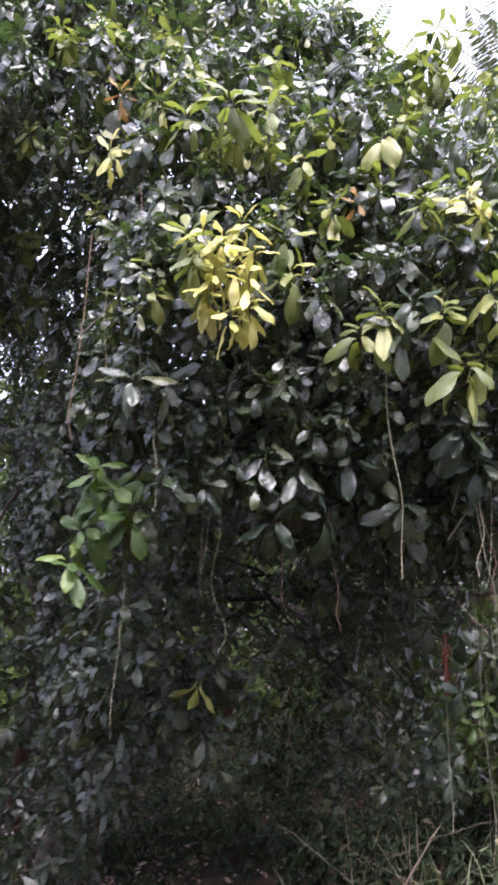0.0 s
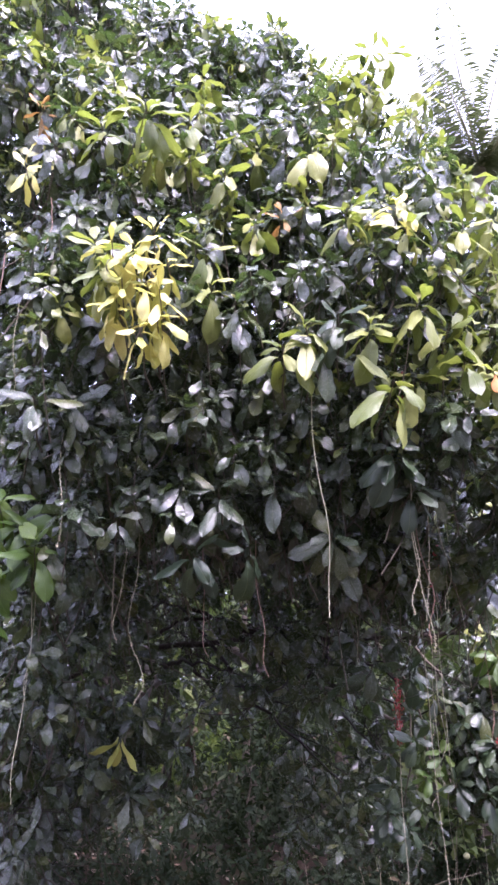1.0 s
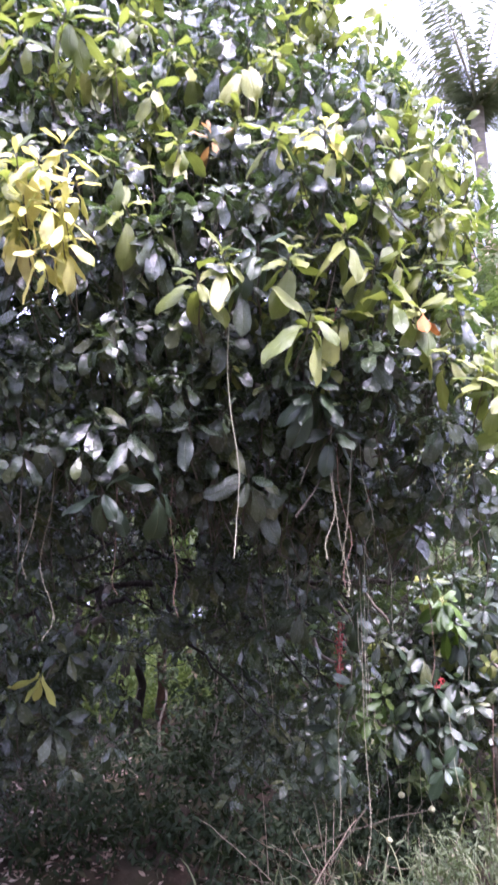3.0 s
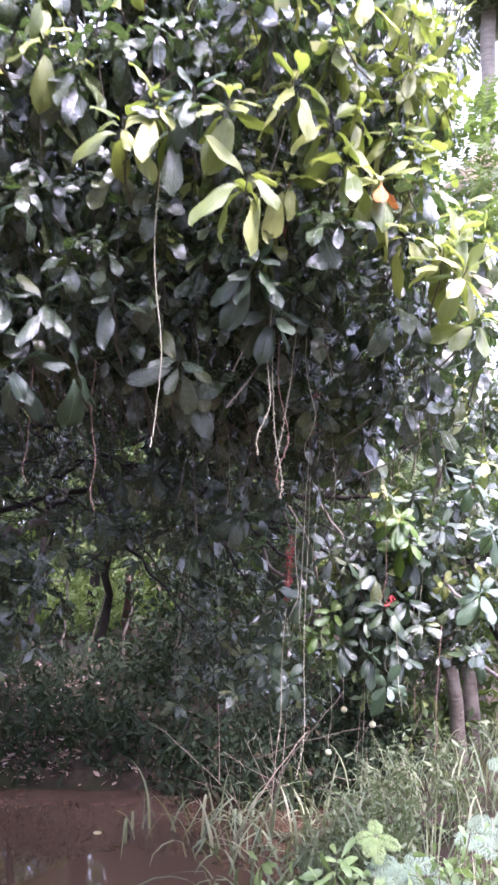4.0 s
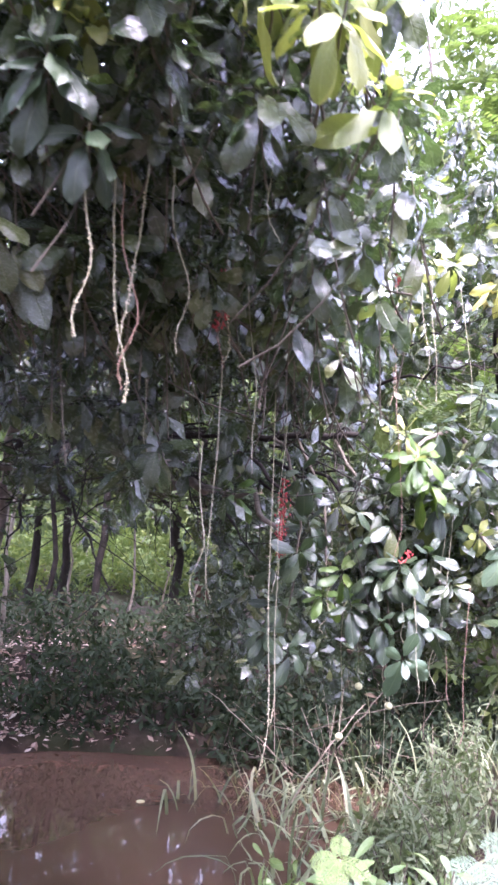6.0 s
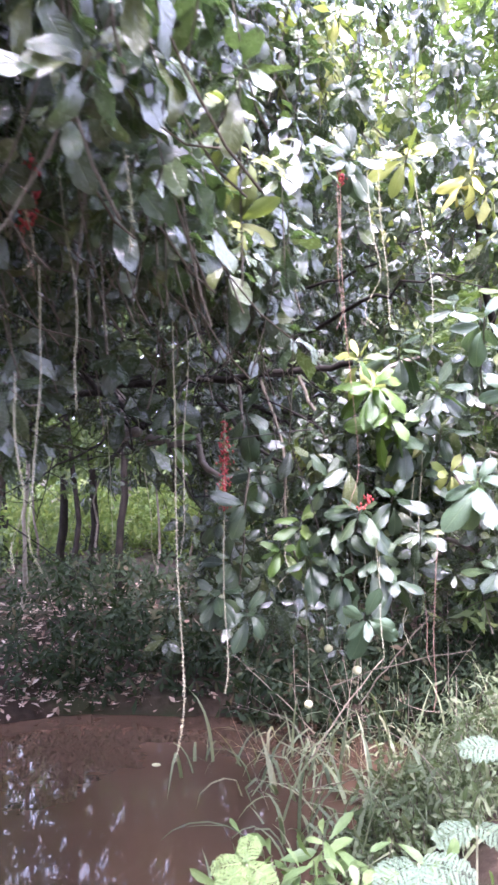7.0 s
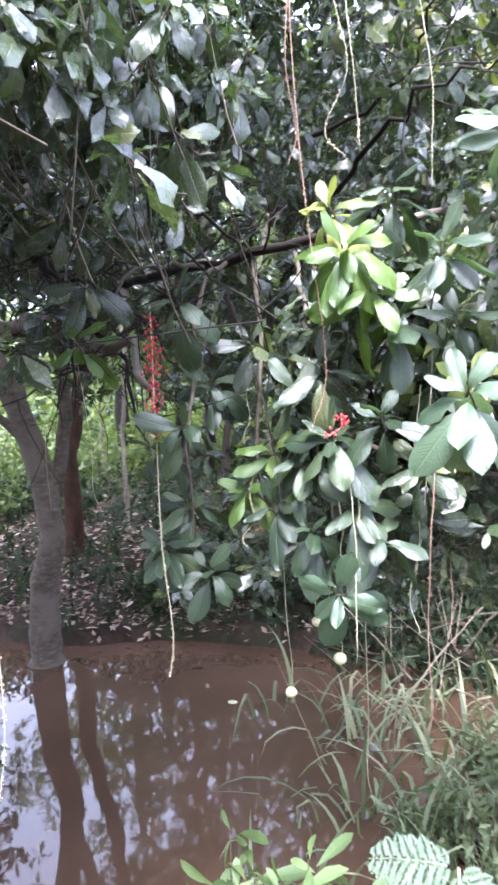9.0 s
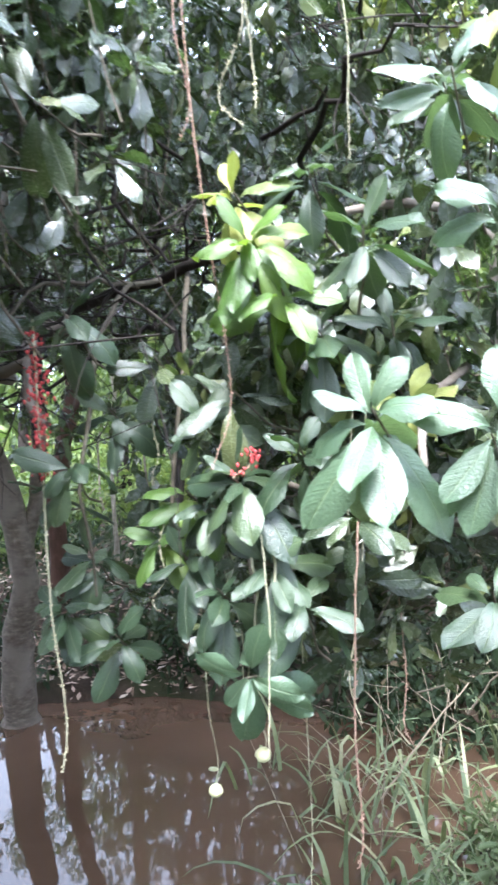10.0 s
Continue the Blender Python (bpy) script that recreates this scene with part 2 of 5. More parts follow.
def water_material():
    m, n, l, bsdf, out = nodes_of("muddy_water")
    tc = n.new("ShaderNodeTexCoord")
    nz = n.new("ShaderNodeTexNoise"); nz.inputs["Scale"].default_value = 0.6; nz.inputs["Detail"].default_value = 3.0
    l.new(tc.outputs["Object"], nz.inputs["Vector"])
    cr = ramp(n, [(0.3, (0.05, 0.03, 0.019)), (0.7, (0.074, 0.045, 0.029))])
    l.new(nz.outputs[0], cr.inputs[0]); l.new(cr.outputs[0], bsdf.inputs["Base Color"])
    rp = n.new("ShaderNodeTexNoise"); rp.inputs["Scale"].default_value = 3.0; rp.inputs["Detail"].default_value = 2.0
    mp = n.new("ShaderNodeMapping"); mp.inputs["Scale"].default_value = (1.0, 1.8, 1.0)
    l.new(tc.outputs["Object"], mp.inputs[0]); l.new(mp.outputs[0], rp.inputs["Vector"])
    bp = n.new("ShaderNodeBump"); bp.inputs["Strength"].default_value = 0.06; bp.inputs["Distance"].default_value = 0.01
    l.new(rp.outputs[0], bp.inputs["Height"]); l.new(bp.outputs[0], bsdf.inputs["Normal"])
    bsdf.inputs["Roughness"].default_value = 0.03
    bsdf.inputs["IOR"].default_value = 1.33
    bsdf.inputs["Specular IOR Level"].default_value = 0.5
    return m


WATER = water_material()

# ---- mesh tools ----
rng = np.random.default_rng(7)


def quad_mesh(name, verts, quads, uvs=None):
    me = bpy.data.meshes.new(name)
    verts, quads = np.asarray(verts, np.float32), np.asarray(quads, np.int32)
    me.vertices.add(len(verts)); me.vertices.foreach_set("co", verts.ravel())
    me.loops.add(quads.size); me.loops.foreach_set("vertex_index", quads.ravel())
    me.polygons.add(len(quads)); me.polygons.foreach_set("loop_start", np.arange(0, quads.size, 4, dtype=np.int32))
    me.update(calc_edges=True)
    me.polygons.foreach_set("use_smooth", np.ones(len(quads), bool))
    if uvs is not None:
        layer = me.uv_layers.new(name="UVMap")
        layer.data.foreach_set("uv", np.asarray(uvs, np.float32)[quads.ravel()].ravel())
    me.update()
    return me


def part(name, data, material, parent, label="", kind=""):
    """One mesh object under a thing or a part, its vertices in world metres."""
    if isinstance(data, bmesh.types.BMesh):
        me = bpy.data.meshes.new(name)
        data.to_mesh(me); data.free()
        data = me
    if material and not data.materials:
        data.materials.append(material)
    ob = new(name, data)
    if parent:
        ob.parent = parent
        ob.matrix_parent_inverse = parent.matrix_world.inverted()
    return tagged(ob, label=label, kind=kind)


def thing(name, at, label, category, group="", kind=""):
    ob = new(name)
    ob.empty_display_size = 0.2
    ob.matrix_world = Matrix.Translation(at)
    bpy.context.view_layer.update()
    return tagged(ob, label=label, category=category, group=group, kind=kind)


def unit(a):
    return a / np.maximum(np.linalg.norm(a, axis=-1, keepdims=True), 1e-9)


def tubes(paths, radii, sides=6):
    """Tubes round many paths of one length: paths (n, k, 3), radii (n, k). Returns vertices and quads."""
    paths, radii = np.asarray(paths, float), np.asarray(radii, float)
    n, k, _ = paths.shape
    tang = unit(np.gradient(paths, axis=1))
    ref = np.where(np.abs(tang[..., 2:3]) > 0.9, np.array([1.0, 0, 0]), np.array([0, 0, 1.0]))
    u = unit(np.cross(tang, ref)); v = np.cross(tang, u)
    ang = np.linspace(0, 2 * np.pi, sides, endpoint=False)
    ring = u[:, :, None] * np.cos(ang)[:, None] + v[:, :, None] * np.sin(ang)[:, None]
    verts = paths[:, :, None] + ring * radii[:, :, None, None]
    base = (np.arange(n)[:, None, None] * k + np.arange(k - 1)[None, :, None]) * sides
    j = np.arange(sides)
    a = base + j; b = base + (j + 1) % sides
    quads = np.stack([a, b, b + sides, a + sides], -1).reshape(-1, 4)
    return verts.reshape(-1, 3), quads


def wander(points, k, amount, seed=0, taper=True):
    """A smooth path of k points through the given points, with small bends."""
    g = np.random.default_rng(seed)
    p = np.asarray(points, float)
    s = np.linspace(0, len(p) - 1, k)
    i = np.clip(s.astype(int), 0, len(p) - 2); f = (s - i)[:, None]
    ext = np.vstack([2 * p[0] - p[1], p, 2 * p[-1] - p[-2]])
    p0, p1, p2, p3 = ext[i], ext[i + 1], ext[i + 2], ext[i + 3]
    out = 0.5 * (2 * p1 + (p2 - p0) * f + (2 * p0 - 5 * p1 + 4 * p2 - p3) * f ** 2 + (3 * p1 - p0 - 3 * p2 + p3) * f ** 3)
    jit = g.normal(size=(k, 3)) * amount
    jit[0] = 0
    return out + jit


def stem(name, points, r0, r1, material, parent, k=14, amount=0.02, sides=9, seed=0, label="", flare=0.0):
    path = wander(points, k, amount, seed)
    s = np.linspace(0, 1, k)
    rad = r0 + (r1 - r0) * s
    rad = rad * (1 + flare * np.exp(-s * 14))
    rad = rad * (1 + 0.06 * np.random.default_rng(seed + 5).normal(size=k))
    v, q = tubes(path[None], rad[None], sides)
    return part(name, quad_mesh(name, v, q), material, parent, label)


PROFILES = {2: ((0, .6, 1), (.12, 1.0, .1)), 3: ((0, .35, .74, 1), (.1, .72, 1.0, .08)), 4: ((0, .15, .46, .76, 1), (.07, .27, .86, .95, .04)),
            5: ((0, .12, .36, .62, .86, 1), (.06, .24, .72, 1.0, .72, .04)),
            6: ((0, .1, .3, .54, .78, .93, 1), (.06, .22, .64, .96, .9, .44, .03)),
            8: ((0, .06, .18, .34, .52, .7, .85, .95, 1), (.06, .13, .4, .72, .95, .98, .7, .3, .02))}


def leaf_arrays(o, d, nrm, length, width, bend, rows=5, fold=0.22, ripple=0.0, petiole=0.06, arch=0.0):
    """Many leaves in one go: origins, directions, upper sides (n, 3), lengths, widths and bends (n). arch: the roundness of each half of the blade."""
    s, w = (np.array(a) for a in PROFILES[rows])
    n = len(o)
    d = unit(d); side = unit(np.cross(d, nrm)); nrm = np.cross(side, d)
    th = bend[:, None] * s[None] ** 1.1
    ds = np.diff(s, prepend=0)
    mid = np.concatenate([th[:, :1], (th[:, 1:] + th[:, :-1]) / 2], 1)
    along = np.cumsum(np.cos(mid) * ds, 1) + petiole
    down = np.cumsum(np.sin(mid) * ds, 1)
    spine = o[:, None] + (along[..., None] * d[:, None] - down[..., None] * nrm[:, None]) * length[:, None, None]
    sweep = np.sin(o[:, 0] * 61 + o[:, 1] * 43 + length * 90)[:, None] * 0.09 * s[None] ** 2
    spine = spine + side[:, None] * (sweep * length[:, None])[..., None]
    local_n = np.cos(th)[..., None] * nrm[:, None] + np.sin(th)[..., None] * d[:, None]
    half = (w[None] * width[:, None] / 2)
    ph = (o[:, 0] * 37 + o[:, 2] * 51)[:, None]
    across = (-1.0, 0.0, 1.0) if not arch else (-1.0, -0.55, 0.0, 0.55, 1.0)
    strips = []
    for u in across:
        wave = ripple * width[:, None] * np.sin((9 if u < 0 else 8) * s[None] + ph * (1 if u < 0 else 1.7)) * abs(u) ** 2
        lift = half * (fold * abs(u) + arch * (1 - (2 * abs(u) - 1) ** 2)) + wave
        strips.append(spine + side[:, None] * (half * u)[..., None] + local_n * lift[..., None])
    c, k = len(across), len(s)
    verts = np.stack(strips, 2).reshape(-1, 3)
    base = np.arange(n)[:, None] * k * c + np.arange(k - 1)[None] * c
    quads = np.concatenate([np.stack([base + m, base + m + 1, base + m + c + 1, base + m + c], -1) for m in range(c - 1)], 1).reshape(-1, 4)
    uv = np.stack(np.broadcast_arrays((np.array(across) * 0.5 + 0.5)[None, None, :], s[None, :, None]), -1)
    uv = np.broadcast_to(uv, (n, k, c, 2)).reshape(-1, 2)
    return verts, quads, uv


def leaf_cloud(name, o, d, nrm, length, width, bend, material, parent, rows=5, label="", **kw):
    v, q, uv = leaf_arrays(o, d, nrm, length, width, bend, rows, **kw)
    return part(name, quad_mesh(name, v, q, uv), material, parent, label, kind="stuff")


def whorls(p, axis, count, length, g, spread=(40, 125), jitter=0.25):
    """Leaves set in whorls round the tips p with the given axes."""
    n = len(p)
    idx = np.repeat(np.arange(n), count)
    j = np.concatenate([np.arange(c) for c in count])
    f = (j + 0.5) / np.repeat(count, count)
    axis = unit(axis)
    ref = np.where(np.abs(axis[:, 2:3]) > 0.85, np.array([1.0, 0, 0]), np.array([0, 0, 1.0]))
    u = unit(np.cross(axis, ref)); v = np.cross(axis, u)
    phi = j * 2.39996 + g.uniform(0, 6.28, n)[idx] + g.normal(0, 0.35, len(idx))
    el = np.radians(spread[0] + (spread[1] - spread[0]) * f + g.normal(0, 15, len(idx)))
    a = axis[idx]
    r = u[idx] * np.cos(phi)[:, None] + v[idx] * np.sin(phi)[:, None]
    d = a * np.cos(el)[:, None] + r * np.sin(el)[:, None]
    d[:, 2] -= 0.65 * f
    d += g.normal(0, jitter * 0.4, d.shape)
    nrm = a * np.sin(el)[:, None] - r * np.cos(el)[:, None] + g.normal(0, jitter * 1.5, d.shape)
    size = length[idx] * (0.62 + 0.45 * f) * g.uniform(0.7, 1.15, len(idx))
    o = p[idx] - a * (f * 0.07)[:, None] + r * 0.008
    bend = g.uniform(0.25, 1.25, len(idx))
    return o, unit(d), nrm, size, size * g.uniform(0.37, 0.48, len(idx)), bend, idx


def lumps(p, scale, seed):
    """Smooth lumps about zero from a sum of sines."""
    g = np.random.default_rng(seed)
    out = np.zeros(len(p))
    for _ in range(7):
        k = g.normal(size=3) * scale
        out += np.sin(p @ k + g.uniform(0, 6.28))
    return out / 3.5

# ---- ground and water ----
WATER_Z = -2.48


def smooth(a, b, x):
    t = np.clip((x - a) / (b - a), 0, 1)
    return t * t * (3 - 2 * t)


def ground_height(x, y):
    wob = 0.35 * np.sin(x * 0.9 + 1.0) + 0.2 * np.sin(x * 2.3)
    crest = 3.5 + 0.3 * np.clip(x - 1.2, 0, 3)
    near = -2.95 * smooth(0.0, 3.0, y - crest + 0.15 * wob)
    # low reedy terrace beside the channel
    xs = np.interp(y, [7.0, 9.0, 10.0, 12.0, 13.5, 15.0], [2.6, 2.7, 2.9, 3.5, 4.6, 7.0])
    terrace = -2.85 + np.clip((x - xs) * 0.5 + 0.32, -0.4, 1.7)
    low = np.maximum(np.where((y < 13.5) & (y > 6.0), terrace, -3.2), -3.2)
    h = np.where(y < 8.6, np.maximum(near, low), low)
    yf = 13.1 + 0.12 * wob - 0.7 * smooth(-1.2, -3.4, x)
    far = -3.2 + 0.95 * smooth(-0.35, 0.2, y - yf) + 0.9 * smooth(0.0, 2.8, y - yf) + 0.25 * smooth(3.0, 12.0, y - yf)
    h = np.maximum(h, far)
    h = h + 0.05 * np.sin(3.1 * x + 1.3 * y) * np.sin(2.3 * y - x) + 0.03 * np.sin(7 * x) * np.sin(6.1 * y)
    return h


def axis_steps(lo, hi, step, reach):
    inner = np.arange(lo, hi + step / 2, step)
    grow = np.geomspace(0.5, reach, 22)
    return np.concatenate([lo - grow[::-1], inner, hi + grow])


gx, gy = axis_steps(-9, 9, 0.14, 900), axis_steps(-3, 22, 0.14, 900)
X, Y = np.meshgrid(gx, gy)
Z = ground_height(X, Y)
nx, ny = len(gx), len(gy)
i = np.arange(nx * ny).reshape(ny, nx)
quads = np.stack([i[:-1, :-1], i[:-1, 1:], i[1:, 1:], i[1:, :-1]], -1).reshape(-1, 4)
ground = part("ground", quad_mesh("ground", np.stack([X, Y, Z], -1).reshape(-1, 3), quads), SOIL, None)
tagged(ground, "dark brown earth banks of a muddy channel", "ground", kind="structure")
wv = [(-200, 5.5, WATER_Z), (200, 5.5, WATER_Z), (200, 17, WATER_Z), (-200, 17, WATER_Z)]
water = part("water", quad_mesh("water", wv, [(0, 1, 2, 3)]), WATER, None)
tagged(water, "still muddy brown water reflecting leaves and sky", "water", kind="structure")

# ---- the two flowering trees that overhang the water ----
main_tree = thing("overhanging_tree", (-2.9, 11.9, -2.6), "large leafy tree with hanging flower spikes leaning over brown water", "tree")
side_tree = thing("bankside_tree", (5.5, 9.6, -1.5), "smaller leafy tree with long drooping flower spikes beside the reeds", "tree")

stem("trunk", [(-2.9, 11.9, -2.75), (-2.75, 11.75, -1.6), (-2.45, 11.6, -0.3), (-2.75, 11.4, 1.2), (-3.1, 11.0, 2.6)], 0.2, 0.12, BARK, main_tree, amount=0.012, sides=14, k=26, seed=1, flare=0.7, label="grey ringed trunk standing in the water")
stem("trunk", [(-2.45, 11.62, -0.35), (-2.2, 11.7, 0.8), (-1.9, 11.3, 2.2), (-1.2, 10.2, 3.2), (-0.2, 8.6, 3.9), (0.3, 6.5, 4.4)], 0.1, 0.045, BARK, main_tree, amount=0.02, k=24, seed=2)
stem("limb", [(-2.0, 11.4, 1.6), (-0.6, 9.8, 2.0), (1.0, 8.4, 2.0), (2.2, 7.6, 1.98), (2.7, 7.3, 2.0)], 0.042, 0.018, SHADEBARK, main_tree, amount=0.02, k=20, seed=3)
BOUGHS = [
    ((-1.4, 10.4, 3.0), (-1.0, 8.0, 3.6), (-0.6, 5.8, 3.7), (-0.3, 4.3, 3.6)),
    ((-0.3, 8.8, 3.8), (0.6, 6.8, 3.4), (0.9, 5.2, 3.1), (1.0, 4.0, 2.8)),
    ((-0.9, 9.8, 3.3), (0.2, 8.0, 2.6), (0.5, 6.0, 2.5), (0.3, 4.6, 2.4)),
    ((-0.2, 8.5, 3.9), (1.2, 6.6, 3.9), (1.7, 5.2, 3.3), (1.8, 4.1, 2.8)),
    ((-0.2, 8.6, 3.9), (0.1, 7.0, 5.2), (0.3, 6.0, 6.2), (0.4, 5.3, 6.6)),
    ((-1.2, 9.9, 3.2), (-1.8, 8.0, 4.6), (-1.6, 6.6, 5.8), (-1.0, 5.6, 6.2)),
    ((0.4, 8.9, 2.0), (0.9, 7.6, 1.6), (1.4, 7.0, 1.5), (1.8, 6.8, 1.3)),
    ((-0.5, 9.6, 2.0), (-0.3, 8.0, 1.7), (-0.2, 6.8, 1.6), (-0.3, 5.9, 1.5)),
    ((-2.6, 11.4, 0.6), (-3.2, 10.4, 1.8), (-3.0, 8.8, 2.6), (-2.3, 7.4, 3.0)),
]
for n_limb, pts in enumerate(BOUGHS):
    stem("limb", pts, 0.055, 0.016, BARK, main_tree, amount=0.03, k=16, seed=20 + n_limb, sides=7)
stem("trunk", [(5.5, 9.6, -1.7), (5.2, 9.2, -0.4), (4.2, 8.5, 1.0), (3.6, 7.9, 2.4), (3.4, 7.6, 3.4)], 0.065, 0.018, SHADEBARK, side_tree, amount=0.02, k=18, seed=41)
stem("limb", [(4.9, 9.0, 0.0), (3.7, 8.0, 0.6), (3.0, 7.1, 0.9), (2.7, 6.9, 1.0)], 0.026, 0.01, BARK, side_tree, amount=0.02, k=12, seed=42)
stem("limb", [(4.2, 8.5, 1.0), (3.5, 7.6, 1.4), (3.2, 6.9, 1.3), (3.2, 6.3, 1.15)], 0.024, 0.009, BARK, side_tree, amount=0.02, k=12, seed=43)
stem("limb", [(3.75, 8.2, 1.5), (3.2, 7.6, 2.0), (2.8, 7.0, 1.9), (2.7, 6.7, 1.7)], 0.024, 0.009, BARK, side_tree, amount=0.02, k=12, seed=44)


# crown shape: how deep a point lies inside the leafy shell
def front_of(x, z):
    return 3.62 + 0.3 * (1 - 0.4 * smooth(-0.3, -0.9, x)) * np.maximum(0, z - 4.1) ** 1.5 + 2.0 * np.maximum(0, -0.55 - x) * smooth(5.6, 4.0, z) + 0.5 * np.maximum(0, -0.9 - x) + 0.4 * np.maximum(0, 2.9 - z)


def under_of(x, y):
    low = 2.1 + 0.3 * smooth(-0.5, 0.0, x) - (y - 3.8) * (0.42 - 0.14 * smooth(-0.5, 0.0, x))
    low = np.where(y > 7.3, 0.63 + (y - 7.3) * 2.2, low)
    gap = np.exp(-((x - 0.45) / 0.5) ** 2) * smooth(4.6, 5.6, y) * 0.75
    skirt = (0.55 * smooth(0.1, -0.5, x) + 0.8 * smooth(-0.7, -1.3, x)) * smooth(4.8, 5.6, y) * smooth(8.2, 7.4, y)
    low = np.minimum(low + gap - skirt, 2.5)
    hollow = 2.1 * smooth(0.05, 0.4, x) * smooth(4.5, 5.0, y)
    return np.maximum(low, hollow)


def crown_depth(p):
    x, y, z = p.T
    lump = lumps(p, 1.7, 3) * 0.22 + lumps(p, 4.0, 4) * 0.1
    right = 2.14 + (y - 3.5) * 0.06 + 0.24 * np.maximum(0, y - 7.4) - 0.28 * np.maximum(0, z - 4.0) - 0.22 * np.exp(-((z - 3.45) / 0.4) ** 2)
    top = 7.1 - 0.4 * np.maximum(0, y - 6.5) - 1.4 * np.maximum(0, x - 0.5) * smooth(8.5, 6.0, y) + 2.7 * np.clip(0.5 - x, 0, 0.9)
    parts = np.stack([y - front_of(x, z), (z - under_of(x, y)) * 0.8, right - x, top - z, x + 4.0, (12.6 - y)], 0)
    return parts.min(0) + lump, parts.argmin(0)


g = np.random.default_rng(11)
box_lo, box_hi = np.array([-4.2, 3.2, -0.5]), np.array([4.0, 12.6, 10.0])
pts = g.uniform(box_lo, box_hi, (190000, 3))
depth, face = crown_depth(pts)
chance = np.where(depth < 0.45, 0.6, np.where(depth < 1.2, np.where(pts[:, 2] > 3.0, 0.25, 0.17), np.where(pts[:, 2] > 3.0, 0.1, 0.07)))
back_part = pts[:, 1] > 7.2
hollow_part = back_part & (pts[:, 2] < 3.4) & (pts[:, 0] > -0.4)
under_part = (pts[:, 1] > 5.0) & (pts[:, 2] < 3.1) & (pts[:, 0] > -0.9) & (pts[:, 0] < 1.7)
chance = chance * np.where(under_part, 0.4, 1.0) * np.where(hollow_part, 0.3, np.where(back_part, 0.5, 1.0))
keep = (depth > 0) & (g.random(len(pts)) < chance)
pts, depth, face = pts[keep], depth[keep], face[keep]
near = np.concatenate([(((pts[k:k + 400, None] - pts[None]) ** 2).sum(-1) < 0.2).sum(1) for k in range(0, len(pts), 400)])
keep = near > 8
pts, depth, face = pts[keep], depth[keep], face[keep]
outward = np.array([(0, -0.75, 0.6), (0, -0.6, 0.3), (0.8, -0.35, 0.6), (0.1, -0.3, 1), (-1, 0, 0.3), (0, 0.6, 0.2)], float)
ax = unit(outward[face] + g.normal(0, 0.4, pts.shape) + np.array([0, 0, 0.75]))
# young tips mostly where the crown meets the open sky
sunny = np.clip((pts[:, 2] - 2.6) / 2.5, 0, 1) * 0.4 + smooth(0.3, 1.8, pts[:, 0]) * smooth(2.4, 3.4, pts[:, 2]) * 0.45 + smooth(1.6, 2.0, pts[:, 0]) * smooth(1.6, 2.3, pts[:, 2]) * 0.08
sunny = sunny * np.where(pts[:, 1] > 4.7, np.where(pts[:, 2] > 4.2, 1.0, 0.3), 1.0)
sunny = sunny * smooth(2.5, 3.0, pts[:, 2])
young = (g.random(len(pts)) < 0.68 * sunny) & (depth < 0.35)


def crown(parent, p, a, young_mask, g, lab, depth=None):
    inner = np.zeros(len(p), bool) if depth is None else depth > 0.45
    near = ~inner & (p[:, 1] < 5.4) & (p[:, 2] < 4.6)
    fresh = "fresh yellow-green leaves at the branch tips"
    for mask, mat, name, label, length, rows in ((~young_mask & near, LEAF, "foliage", lab, 0.165, 6), (~young_mask & ~near & ~inner, LEAF, "foliage", lab, 0.165, 4),
                                                 (~young_mask & inner, LEAF, "inner_foliage", "dark leaves deep in the crown", 0.19, 2), (young_mask & near, YOUNG, "young_foliage", fresh, 0.165, 6), (young_mask & ~near, YOUNG, "young_foliage", fresh, 0.165, 4)):
        if not mask.any():
            continue
        pp, aa = p[mask], a[mask]
        n = g.integers(8, 13, len(pp))
        o, d, nr, le, wi, be, _ = whorls(pp, aa, n, length * g.uniform(0.8, 1.2, len(pp)), g)
        leaf_cloud(name, o, d, nr, le, wi, be, mat, parent, rows=rows, label=label, ripple=0.17, fold=0.05)
    # twigs that carry the whorls
    p, a = p[~inner], a[~inner]
    s = np.linspace(0, 1, 4)[None, :, None]
    back = unit(-a + np.array([0, 0.5, -0.25]) + g.normal(0, 0.35, a.shape)) * g.uniform(0.25, 0.7, (len(p), 1))
    sag = np.array([0, 0, -0.12])
    path = p[:, None] - a[:, None] * 0.02 + back[:, None] * s + sag * (s * (1 - s) * 2)
    rad = np.linspace(0.0025, 0.0045, 4)[None] * np.ones((len(p), 1))
    v, q = tubes(path, rad, 3)
    part("fine_branching", quad_mesh("fine_branching", v, q), TWIG, parent, "thin grey-brown twigs", kind="stuff")


# low boughs over the water behind the front of the crown
extra = []
for lo, hi, n in [((1.0, 8.3, -0.3), (2.6, 10.4, 2.2), 210), ((-0.35, 5.2, 0.7), (0.2, 6.2, 1.5), 26), ((-3.6, 7.4, -2.2), (-1.4, 9.0, 1.6), 300), ((-1.2, 9.2, 2.0), (1.5, 12.0, 2.6), 90), ((-3.0, 10.6, 0.9), (1.4, 12.6, 2.3), 80), ((0.3, 5.2, 1.5), (1.6, 7.2, 2.2), 45), ((-1.0, 5.4, 0.9), (-0.3, 6.6, 1.5), 40)]:
    extra.append(g.uniform(lo, hi, (n, 3)))
extra = np.vstack(extra)
pts, depth = np.vstack([pts, extra]), np.concatenate([depth, np.full(len(extra), 0.6)])
ax = np.vstack([ax, unit(g.normal(0, 0.5, extra.shape) + (0, -0.6, 0.6))])
young = np.concatenate([young, np.zeros(len(extra), bool)])
crown(main_tree, pts, ax, young, g, "dense dark glossy leaves in whorls", depth)

